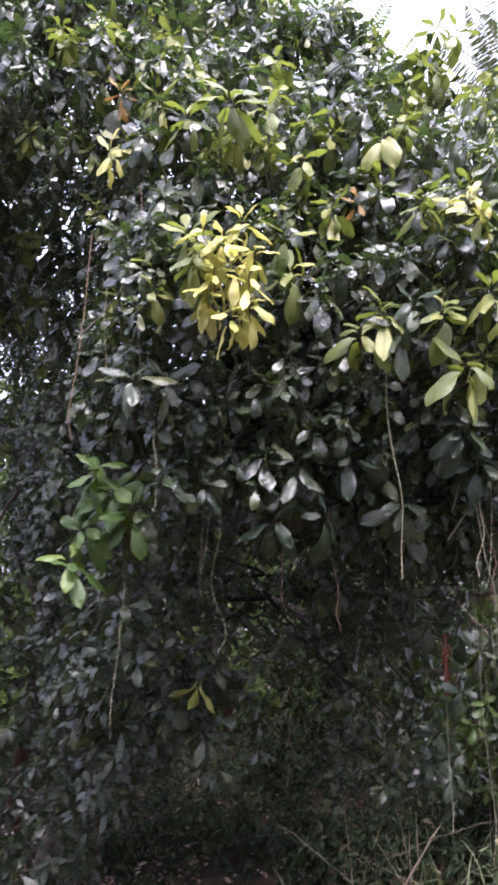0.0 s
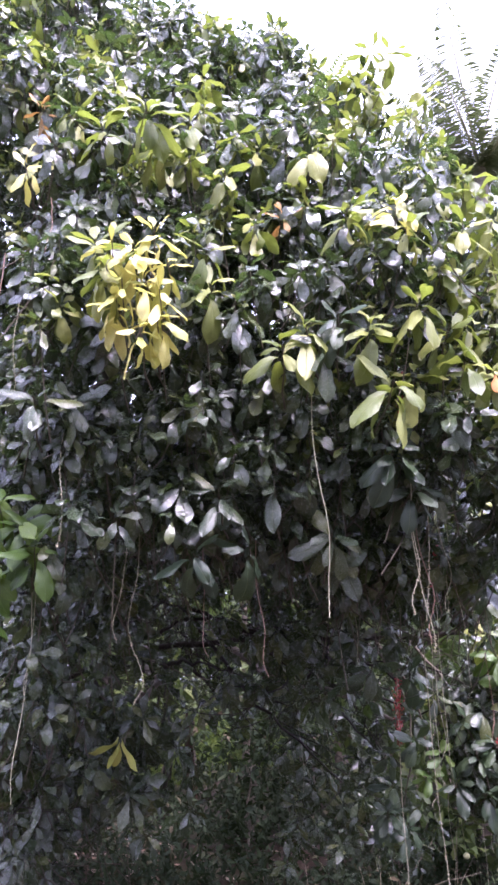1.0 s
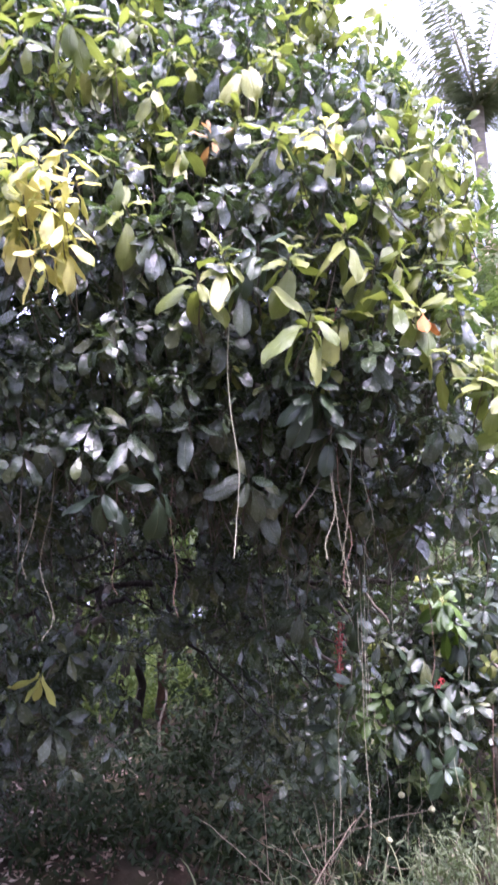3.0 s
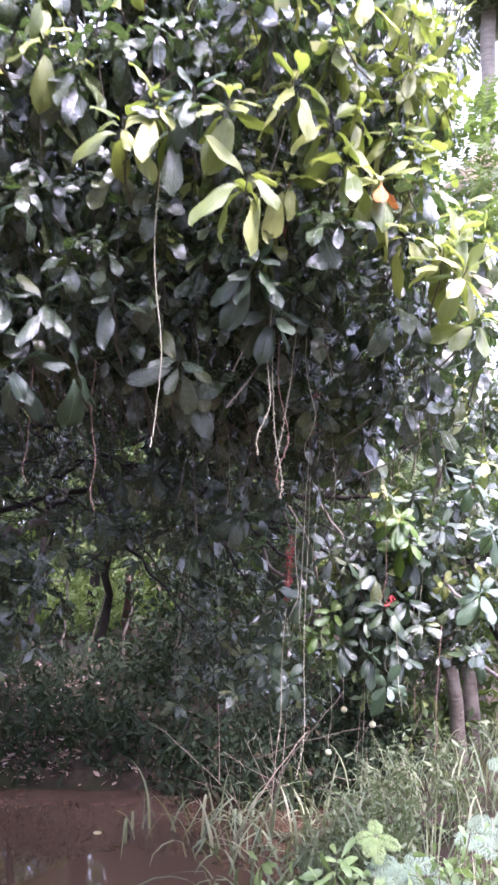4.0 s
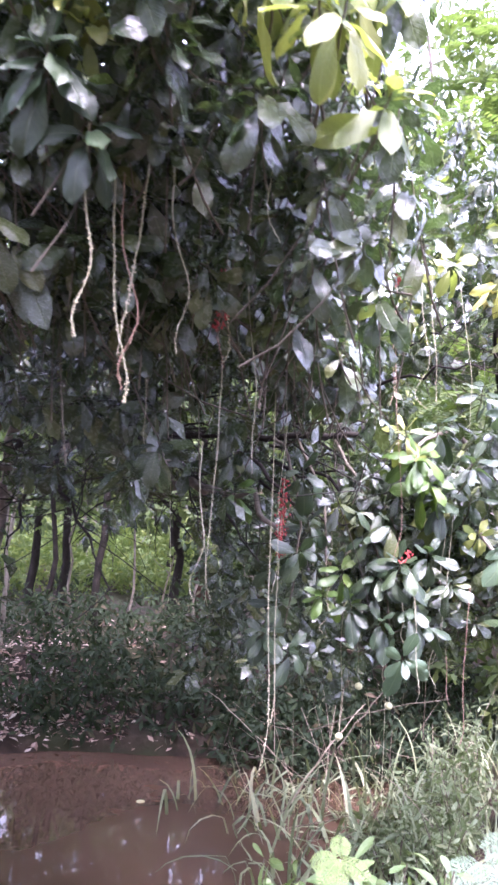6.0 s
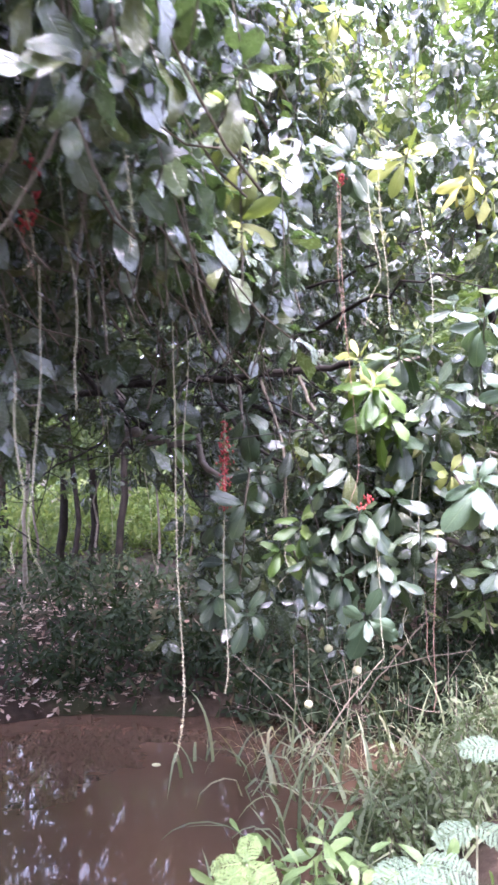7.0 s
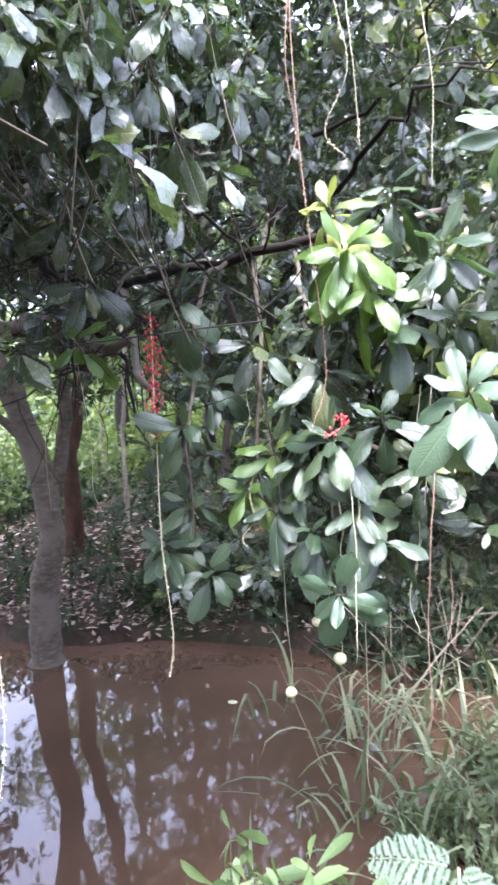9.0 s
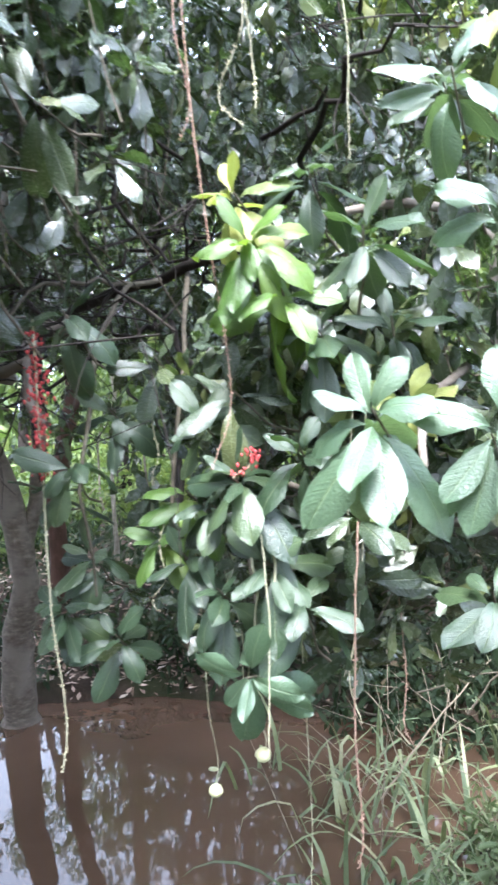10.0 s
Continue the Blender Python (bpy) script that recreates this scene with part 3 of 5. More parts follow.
# thin drooping branches that carry the low whorls
for k, pts_b in enumerate([[(1.7, 7.9, 1.98), (1.85, 7.2, 1.75), (1.95, 6.8, 1.2), (1.85, 6.95, 0.6)], [(1.9, 7.8, 1.98), (2.1, 7.3, 1.5), (2.15, 7.05, 0.9), (2.25, 7.0, 0.65)],
                               [(1.5, 8.0, 1.98), (1.45, 7.3, 1.9), (1.48, 6.85, 1.6)], [(2.2, 7.6, 1.95), (2.4, 7.1, 1.5), (2.5, 6.85, 1.0), (2.6, 6.85, 0.45)]]):
    stem("branch", pts_b, 0.014, 0.005, TWIG, main_tree, k=14, amount=0.012, sides=6, seed=90 + k)

# bare branching in the hollow under the crown, shade put into its bark colour
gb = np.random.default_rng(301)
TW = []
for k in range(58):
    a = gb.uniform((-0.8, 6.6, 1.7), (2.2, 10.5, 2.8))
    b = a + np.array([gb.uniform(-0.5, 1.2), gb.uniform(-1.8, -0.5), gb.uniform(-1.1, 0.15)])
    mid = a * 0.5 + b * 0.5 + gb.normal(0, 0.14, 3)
    stem("branch", [a, mid, b], gb.uniform(0.009, 0.024), 0.004, SHADEBARK, main_tree, k=12, amount=0.02, sides=6, seed=310 + k)
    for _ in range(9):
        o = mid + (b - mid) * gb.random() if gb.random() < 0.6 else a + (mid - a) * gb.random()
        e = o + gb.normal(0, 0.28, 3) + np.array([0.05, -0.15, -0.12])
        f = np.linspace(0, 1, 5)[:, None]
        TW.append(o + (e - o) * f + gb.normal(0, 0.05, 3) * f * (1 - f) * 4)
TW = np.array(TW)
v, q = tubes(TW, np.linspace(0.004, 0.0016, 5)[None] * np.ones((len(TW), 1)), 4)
part("brushwood", quad_mesh("brushwood", v, q), SHADEBARK, main_tree, "bare brushwood under the crown, coloured dark for shade", kind="stuff")

# side tree crown: three leafy lobes
lobes = [((3.45, 7.5, 1.5), (0.95, 0.9, 0.75), 150), ((3.1, 7.3, 0.9), (0.75, 0.5, 0.6), 70), ((3.3, 7.7, 3.0), (0.95, 0.8, 0.55), 85), ((2.7, 7.15, 1.15), (0.5, 0.35, 0.85), 95), ((4.4, 8.2, 2.2), (1.0, 1.0, 1.6), 120), ((2.9, 7.9, 4.0), (1.1, 0.9, 0.9), 115)]
P, A = [], []
for c, r, n in lobes:
    dirs = unit(g.normal(size=(n, 3)))
    rr = g.uniform(0.6, 1.0, (n, 1))
    P.append(np.array(c) + dirs * np.array(r) * rr)
    A.append(unit(dirs + np.array([0, -0.35, 0.6]) + g.normal(0, 0.3, dirs.shape)))
P, A = np.vstack(P), np.vstack(A)
crown(side_tree, P, A, g.random(len(P)) < 0.06 + 0.12 * smooth(2.2, 3.2, P[:, 2]), g, "dark glossy leaves in whorls over the reeds")

# ---- single leaves in whorls at the nearest branch tips ----
LEAF_MESHES = {}


def leaf_mesh(kind, variant):
    key = (kind.name, variant)
    if key not in LEAF_MESHES:
        b = (0.3, 0.55, 0.8, 1.05, 1.3, 1.55)[variant]
        z = np.zeros((1, 3))
        v, q, uv = leaf_arrays(z, np.array([[0, 1.0, 0]]), np.array([[0, 0, 1.0]]), np.array([1.0]), np.array([(0.32 if kind in (GOLD, BRONZE) else 0.43 if kind in (MID, SHEENLEAF) else 0.39) + 0.012 * variant]), np.array([b]), 8, ripple=(0.14 if kind in (GOLD, BRONZE) else 0.1) + 0.012 * variant, fold=(0.15, 0.0, -0.15, 0.1, -0.05, -0.12)[variant], arch=(0.16, 0.22, 0.2, 0.14, 0.24, 0.18)[variant])
        me = quad_mesh("leaf", v, q, uv)
        me.materials.append(kind)
        LEAF_MESHES[key] = me
    return LEAF_MESHES[key]


def tip(tree, at, kind, n, length, axis=(0, -0.75, 0.75), spread=(25, 110), stalk=0.35, seed=0):
    """A twig tip with its whorl of separate leaves."""
    g = np.random.default_rng(seed + int(abs(at[0] * 911 + at[1] * 577 + at[2] * 337)))
    p, a = np.array([at], float), unit(np.array([axis], float) + (0, 0, 0.35))
    back = unit(-a[0] * 0.7 + np.array([0, 0.7, -0.1]) + g.normal(0, 0.2, 3))
    path = wander([p[0] + a[0] * 0.015, p[0] + back * stalk * 0.5 - np.array([0, 0, 0.03]), p[0] + back * stalk], 7, 0.004, seed)
    v, q = tubes(path[None], np.linspace(0.0028, 0.0055, 7)[None], 6)
    twig = part("twig", quad_mesh("twig", v, q), TWIG, tree)
    o, d, nr, le, wi, be, _ = whorls(p, a, np.array([n]), np.array([length * 1.14]), g, spread, 0.18)
    for k in range(n):
        y = Vector(d[k]).normalized()
        x = y.cross(Vector(nr[k])).normalized()
        zz = x.cross(y)
        leaf = part("leaf", leaf_mesh(kind, int(g.integers(0, 6))), None, twig)
        m = Matrix.Translation(o[k]) @ Matrix((x, y, zz)).transposed().to_4x4() @ Matrix.Diagonal((le[k], le[k], le[k], 1))
        leaf.matrix_basis = m


T = main_tree
tip(T, (-0.07, 3.48, 4.52), YOUNG, 10, 0.25, (-0.1, -0.6, 0.7), (20, 130))
tip(T, (-0.32, 3.57, 4.49), YOUNG, 8, 0.2, (-0.2, -0.6, 0.7))
tip(T, (-0.81, 4.12, 5.12), BRONZE, 7, 0.17, (-0.2, -0.7, 0.6))
tip(T, (-0.83, 3.97, 4.55), GOLD, 7, 0.18, (-0.3, -0.7, 0.6))
tip(T, (0.84, 3.68, 4.45), YOUNG, 7, 0.26, (0, -0.7, 0.6), (40, 130))
tip(T, (0.95, 3.33, 3.8), YOUNG, 7, 0.18)
tip(T, (1.18, 3.31, 3.82), GOLD, 7, 0.19)
tip(T, (1.58, 3.5, 3.85), YOUNG, 8, 0.2)
tip(T, (0.26, 3.53, 3.49), YOUNG, 7, 0.19)
tip(T, (0.25, 3.54, 3.72), YOUNG, 7, 0.18)
tip(T, (-0.1, 3.29, 3.56), GOLD, 12, 0.165, (0.0, -0.6, 0.75), (15, 150))
tip(T, (-0.28, 3.35, 3.62), YOUNG, 9, 0.2, (-0.2, -0.8, 0.5))
tip(T, (-0.17, 3.32, 3.28), GOLD, 12, 0.165, (0.0, -0.6, 0.75), (15, 150))
tip(T, (0.02, 3.36, 3.22), GOLD, 12, 0.165, (0.0, -0.6, 0.75), (15, 150))
tip(T, (-0.05, 3.33, 3.42), GOLD, 12, 0.165, (0.0, -0.6, 0.75), (15, 150))
tip(T, (-0.22, 3.3, 3.45), YOUNG, 12, 0.2, (0.0, -0.45, 0.75), (45, 150))
for at in [(-0.14, 3.27, 3.36), (0.03, 3.3, 3.32), (-0.06, 3.3, 3.14), (0.06, 3.33, 3.5), (-0.2, 3.31, 3.6), (0.0, 3.3, 3.66)]:
    tip(T, at, GOLD, 9, 0.15, (0.1, -0.6, 0.6), (20, 140))
tip(T, (-0.48, 3.56, 3.52), YOUNG, 8, 0.21, (-0.2, -0.7, 0.2), (40, 135))
tip(T, (0.61, 3.46, 3.12), YOUNG, 8, 0.19, (0, -0.7, 0.7))
tip(T, (0.8, 3.46, 3.14), LEAF, 8, 0.2, (0, -0.7, 0.7))
tip(T, (1.02, 3.36, 3.2), YOUNG, 10, 0.2, (0.1, -0.7, 0.8))
tip(T, (1.11, 3.37, 2.9), YOUNG, 8, 0.24, (0.1, -0.6, 0.5), (60, 145))
tip(T, (1.17, 3.7, 2.68), MID, 17, 0.185, (0, -0.8, 0.5), (25, 118))
tip(T, (1.28, 3.78, 2.5), MID, 9, 0.18, (0.3, -0.7, 0.2), (40, 125))
tip(T, (0.18, 3.9, 2.2), MID, 7, 0.21, (-0.2, -0.8, 0.2), (50, 130))
tip(T, (0.45, 3.86, 2.22), MID, 6, 0.2, (0.3, -0.8, 0.2), (50, 130))
tip(T, (0.58, 3.82, 2.55), LEAF, 9, 0.2)
tip(T, (0.3, 3.82, 2.5), LEAF, 9, 0.2)
tip(T, (-0.41, 3.68, 2.93), LEAF, 9, 0.19, (-0.1, -0.8, 0.5))
tip(T, (-0.57, 3.57, 2.9), LEAF, 9, 0.2, (-0.3, -0.8, 0.4))
tip(T, (-0.72, 4.05, 2.4), LUSH, 14, 0.22, (-0.2, -0.9, 0.4))
tip(T, (-0.9, 4.1, 2.18), LUSH, 12, 0.2, (-0.4, -0.9, 0.1))
tip(T, (-0.12, 4.12, 2.6), LEAF, 9, 0.19)
tip(T, (0.88, 3.95, 2.3), LEAF, 8, 0.2, (0, -0.8, 0))
tip(T, (0.66, 3.66, 4.03), BRONZE, 6, 0.13)
tip(T, (1.66, 3.6, 3.05), YOUNG, 9, 0.21, (0.2, -0.6, 0.7))
tip(T, (1.68, 3.55, 2.98), DRY, 2, 0.15, (0, -0.3, -1), (10, 25))
tip(T, (1.99, 3.43, 2.62), YOUNG, 14, 0.17, (0.3, -0.8, 0.5), (25, 120))
tip(T, (1.92, 3.5, 2.72), YOUNG, 12, 0.16, (0.1, -0.6, 0.8), (20, 115))
tip(T, (2.12, 3.6, 2.5), YOUNG, 10, 0.16, (0.5, -0.6, 0.4), (25, 120))
tip(T, (1.9, 4.7, 2.75), LEAF, 9, 0.2, (0.6, -0.7, 0.2))
tip(T, (2.1, 5.3, 2.78), YOUNG, 9, 0.19, (0.5, -0.7, 0.3), (30, 130))
tip(T, (2.19, 5.38, 2.62), YOUNG, 10, 0.21, (0.5, -0.7, 0.2), (30, 130))
tip(T, (2.13, 5.4, 2.36), YOUNG, 7, 0.2, (0.4, -0.6, -0.3), (20, 100))
tip(T, (1.28, 5.05, 1.68), LEAF, 9, 0.2, (0, -0.8, 0.1), (40, 130))
tip(T, (-0.28, 5.0, 1.26), GOLD, 4, 0.19, (0, -0.25, -1.5), (10, 45))
tip(T, (0.91, 4.12, 2.28), LEAF, 10, 0.21, (0, -0.9, 0.1), (40, 130))
tip(T, (2.16, 6.35, 2.2), LEAF, 9, 0.2, (0.2, -0.8, -0.1), (40, 130))
tip(T, (1.95, 6.7, 1.12), MID, 7, 0.2, (0.2, -0.8, 0.2))
tip(T, (1.95, 6.72, 1.65), MID, 8, 0.2)
tip(T, (1.5, 6.62, 1.5), LUSH, 7, 0.18)
tip(T, (1.48, 6.72, 1.76), LEAF, 8, 0.21, (0, -0.8, -0.2))
tip(T, (1.72, 6.9, 0.56), MID, 13, 0.19)
tip(T, (2.12, 7.0, 0.82), LUSH, 9, 0.18)
for at, kind, n in [((2.0, 6.9, 1.3), MID, 8), ((1.8, 7.0, 0.75), MID, 9), ((1.9, 7.0, 0.42), MID, 8), ((2.25, 7.0, 0.98), LUSH, 8), ((2.3, 6.85, 0.78), MID, 9), ((2.2, 6.9, 1.48), LEAF, 8), ((1.75, 6.85, 1.02), MID, 7)]:
    tip(T, at, kind, n, 0.19)
for at, kind, n in [((-0.82, 4.0, 2.5), LUSH, 11), ((-0.62, 4.0, 2.25), LUSH, 11), ((-0.95, 4.05, 2.0), LUSH, 9), ((0.72, 3.44, 3.22), YOUNG, 8), ((0.88, 3.42, 3.26), MID, 8), ((1.28, 3.4, 3.34), YOUNG, 9), ((1.45, 3.5, 3.25), YOUNG, 8),
                    ((1.8, 3.6, 2.85), YOUNG, 8), ((2.02, 3.6, 2.85), YOUNG, 8), ((1.75, 3.7, 3.35), YOUNG, 8), ((0.35, 3.7, 4.3), YOUNG, 8), ((-0.5, 3.75, 4.75), YOUNG, 8), ((0.15, 3.75, 4.7), YOUNG, 8), ((1.3, 3.6, 4.1), YOUNG, 8), ((2.1, 3.75, 3.05), YOUNG, 8)]:
    tip(T, at, kind, n, 0.2, (0, -0.6, 0.75), (30, 125))
T = side_tree
tip(T, (2.78, 6.66, 1.62), LUSH, 10, 0.22, (0.2, -0.7, 0.4), (40, 140))
tip(T, (2.69, 6.62, 1.78), LUSH, 16, 0.23, (0, -0.8, 0.6), (25, 125))
tip(T, (2.62, 6.7, 1.95), YOUNG, 10, 0.2, (0, -0.7, 0.7))
tip(T, (2.61, 6.65, 1.08), MID, 12, 0.2)
tip(T, (2.45, 6.75, 0.98), MID, 9, 0.19, (-0.3, -0.8, 0.4))
tip(T, (2.68, 6.68, 0.8), MID, 12, 0.2, (0, -0.9, 0.3))
tip(T, (2.63, 6.6, 0.47), SHEENLEAF, 9, 0.22, (0, -1.0, -0.35), (45, 105))
tip(T, (2.86, 6.75, 1.5), MID, 10, 0.21)
tip(T, (3.08, 6.78, 1.52), MID, 9, 0.2)
tip(T, (3.17, 6.08, 1.25), SHEENLEAF, 14, 0.21, (0.1, -0.8, 0.4), (28, 122), 0.6)
tip(T, (3.42, 6.06, 1.22), SHEENLEAF, 12, 0.2, (0.3, -0.8, 0.2), (35, 115), 0.5)
tip(T, (3.0, 6.9, 1.3), MID, 8, 0.21)
tip(T, (3.3, 6.6, 2.12), SHEENLEAF, 9, 0.21, (0.1, -0.7, 0.5), (35, 120), 0.5)
tip(T, (3.45, 6.7, 2.32), YOUNG, 8, 0.19, (0.2, -0.6, 0.6), (30, 115), 0.5)
tip(T, (3.42, 6.45, 1.72), SHEENLEAF, 8, 0.2, (0.2, -0.8, 0.4), (35, 120), 0.5)
tip(T, (3.22, 7.1, 2.3), MID, 9, 0.2)
tip(T, (2.92, 6.7, 3.12), YOUNG, 9, 0.21, (0.2, -0.7, 0.2))
tip(T, (3.32, 7.05, 3.1), GOLD, 9, 0.22, (0.3, -0.7, 0.1), (30, 125))
tip(T, (2.58, 6.6, 3.06), MID, 11, 0.21, (0, -0.7, 0))
for at, kind, n in [((2.42, 6.8, 1.25), MID, 9), ((2.5, 6.7, 0.7), MID, 9), ((2.78, 6.7, 0.68), MID, 9), ((2.55, 6.75, 1.35), LEAF, 9), ((2.8, 6.7, 1.15), MID, 9), ((2.95, 6.75, 0.95), LEAF, 9), ((3.05, 6.6, 1.75), MID, 9), ((2.85, 6.75, 2.0), MID, 9), ((3.35, 6.6, 0.75), MID, 8)]:
    tip(T, at, kind, n, 0.19)

# ---- hanging flower spikes ----
def bud_cloud(centres, radii, squash=1.25):
    """Small eight-sided buds joined into one mesh."""
    ring = np.array([(1, 0), (.5, .87), (-.5, .87), (-1, 0), (-.5, -.87), (.5, -.87)])
    prof = ((-1.0, 0.15), (-0.45, 0.85), (0.35, 0.95), (1.0, 0.2))
    base = np.array([(x * w, y * w, z * squash) for z, w in prof for x, y in ring])
    n, k = len(centres), len(base)
    v = centres[:, None] + base[None] * radii[:, None, None]
    q = np.array([(r * 6 + j, r * 6 + (j + 1) % 6, (r + 1) * 6 + (j + 1) % 6, (r + 1) * 6 + j) for r in range(3) for j in range(6)])
    return v.reshape(-1, 3), (np.arange(n)[:, None, None] * k + q[None]).reshape(-1, 4)


def spike(tree, top, bottom, kind="green", r=0.0024, red=0.0, fruit=False, buds=True, seed=0, curl=0.03):
    g = np.random.default_rng(seed + int(abs(top[0] * 700 + top[2] * 300)))
    top, bottom = np.array(top, float), np.array(bottom, float)
    top = top + (0, 0, 0.06)
    mids = [top + (bottom - top) * f + g.normal(0, curl * f, 3) * (1, 1, 0) for f in (0.35, 0.65, 0.88)]
    path = wander([top, *mids, bottom], 26, 0.0008, seed)
    length = np.linalg.norm(top - bottom)
    rad = np.linspace(r, r * 0.6, 26) * 0.85
    v, q = tubes(path[None], rad[None], 6)
    mat = REDSTALK if kind == "red" else STALK
    ob = part("flower_spike", quad_mesh("flower_spike", v, q), mat, tree, "thin pale hanging spike with small buds" if kind != "red" else "reddish hanging spike with small buds")
    if buds:
        n = int(length * 55)
        f = np.sort(g.uniform(0.12, 1.0, n))
        i = np.clip((f * 25).astype(int), 0, 24)
        c = path[i] + (path[i + 1] - path[i]) * (f * 25 - i)[:, None]
        ph = g.uniform(0, 6.28, n)
        c = c + np.stack([np.cos(ph), np.sin(ph), 0 * ph], 1) * (r + 0.003)
        v, q = bud_cloud(c, g.uniform(0.0013, 0.0027, n))
        part("bud_string", quad_mesh("bud_string", v, q), BUD if kind != "red" else REDSTALK, ob, kind="stuff")
    if red > 0:
        n = int(105 * red / 0.2)
        f = g.uniform(0.02, min(1.0, red / length), n)
        i = np.clip((f * 25).astype(int), 0, 24)
        c = path[i] + (path[i + 1] - path[i]) * (f * 25 - i)[:, None] + g.normal(0, 0.013 + 0.012 * red, (n, 3)) * (1, 1, 0.6)
        v, q = bud_cloud(c, g.uniform(0.003, 0.0065, n), 1.5)
        part("blossoms", quad_mesh("blossoms", v, q), REDBUD, ob, "crimson blossoms clustered at the top", kind="stuff")
    if fruit:
        bm = bmesh.new()
        bmesh.ops.create_uvsphere(bm, u_segments=14, v_segments=9, radius=0.027)
        for w in bm.verts:
            w.co.z *= 0.92
            w.co += Vector(bottom)
            w.co += w.normal * 0.0015 * math.sin(w.co.x * 400)
        for fc in bm.faces:
            fc.smooth = True
        part("fruit", bm, FRUIT, ob, "round pale cream fruit")


T = main_tree
spike(T, (-0.57, 3.6, 3.99), (-0.58, 3.6, 3.62), "red", buds=False)
spike(T, (-0.94, 4.1, 3.97), (-0.99, 4.1, 2.7), "red", r=0.0035, buds=False)
spike(T, (-0.81, 4.0, 3.88), (-0.81, 4.0, 3.06))
spike(T, (-0.45, 3.75, 2.82), (-0.46, 3.75, 2.22))
spike(T, (-0.2, 4.2, 2.5), (-0.22, 4.2, 1.8))
spike(T, (-0.12, 4.2, 2.5), (-0.13, 4.25, 1.5))
spike(T, (0.76, 3.6, 2.99), (0.8, 3.66, 1.87), buds=False, r=0.0032)
spike(T, (0.22, 4.1, 2.2), (0.25, 4.1, 1.72), "red", buds=False)
spike(T, (0.5, 4.1, 2.25), (0.55, 4.1, 1.62), "red", buds=False)
spike(T, (-0.66, 4.3, 2.3), (-0.72, 4.3, 1.05), buds=False)
spike(T, (-0.7, 4.3, 2.3), (-0.68, 4.3, 1.5), buds=False)
spike(T, (1.27, 3.8, 2.48), (1.25, 3.85, 1.89), r=0.003)
spike(T, (1.3, 4.0, 2.4), (1.37, 4.0, 1.72), r=0.0026)
spike(T, (1.33, 4.0, 2.4), (1.36, 4.0, 1.76), "red")
spike(T, (1.41, 4.0, 2.45), (1.34, 4.0, 1.87))
spike(T, (1.47, 4.1, 2.48), (1.51, 4.1, 1.9), buds=False)
spike(T, (1.62, 4.5, 2.5), (1.62, 4.5, 1.95))
spike(T, (1.69, 4.6, 2.5), (1.74, 4.6, 1.54), buds=False)
spike(T, (1.16, 5.1, 2.22), (1.22, 5.1, 1.64), buds=False)
spike(T, (1.34, 4.1, 3.2), (1.33, 4.1, 2.82), "red", red=0.2)
spike(T, (0.78, 4.35, 3.0), (0.8, 4.35, 2.5), "red", red=0.15)
spike(T, (1.61, 4.6, 2.3), (1.61, 4.6, 1.95), "red", red=0.2)
spike(T, (1.6, 4.65, 1.95), (1.6, 4.65, 1.03), buds=False)
spike(T, (1.54, 4.6, 1.6), (1.53, 4.6, 1.05), buds=False)
spike(T, (1.78, 5.65, 2.4), (1.77, 5.65, 0.03), r=0.003)
spike(T, (1.8, 5.67, 2.3), (1.8, 5.67, 0.95), buds=False)
spike(T, (1.83, 6.7, 1.58), (1.8, 6.75, -0.02), red=0.4, r=0.004)
spike(T, (2.27, 7.0, 0.7), (2.27, 7.06, -0.17), fruit=True, buds=False)
spike(T, (0.95, 7.0, 2.5), (1.03, 7.0, 0.69), buds=False)
spike(T, (1.2, 7.03, 1.6), (1.31, 7.03, 0.675), buds=False)
spike(T, (2.36, 7.05, 0.9), (2.4, 7.1, 0.17), fruit=True, buds=False)
spike(T, (2.2, 6.9, 1.31), (2.13, 6.95, 1.02))
spike(T, (2.18, 6.95, 0.85), (2.12, 6.95, 0.55))
spike(T, (1.78, 3.9, 3.0), (1.84, 3.9, 2.2), buds=False)
spike(T, (2.0, 4.2, 2.9), (2.04, 4.2, 1.9))
T = side_tree
spike(T, (2.53, 6.6, 2.98), (2.55, 6.6, 1.1), "red", red=0.09)
spike(T, (2.51, 6.6, 2.98), (2.5, 6.6, 2.1), "red")
spike(T, (2.68, 6.55, 2.9), (2.73, 6.55, 2.08))
spike(T, (2.74, 6.5, 2.9), (2.79, 6.5, 2.1))
spike(T, (2.93, 6.6, 2.95), (3.02, 6.6, 1.95), buds=False)
spike(T, (2.98, 6.85, 1.34), (2.9, 6.9, 0.23), buds=False, r=0.0035)
spike(T, (2.93, 6.85, 1.2), (2.86, 6.85, 0.4), buds=False)
spike(T, (2.62, 6.68, 0.8), (2.66, 6.66, 0.45), buds=False, r=0.0045)
spike(T, (2.7, 6.66, 0.85), (2.71, 6.66, 0.62), buds=False, r=0.005)
spike(T, (2.99, 7.1, 0.75), (3.03, 7.1, 0.08), "red", r=0.003)
spike(T, (2.69, 6.62, 0.84), (2.71, 6.55, 0.22), buds=False)
spike(T, (3.02, 6.5, 0.9), (2.98, 6.5, 0.0), "red", r=0.003)
spike(T, (2.65, 6.66, 1.1), (2.64, 6.66, 1.03), "red", red=0.07)
spike(T, (2.57, 6.8, 0.55), (2.575, 6.82, 0.12), fruit=True, buds=False)
spike(T, (2.6, 7.2, 0.5), (2.62, 7.2, -0.75), buds=False)

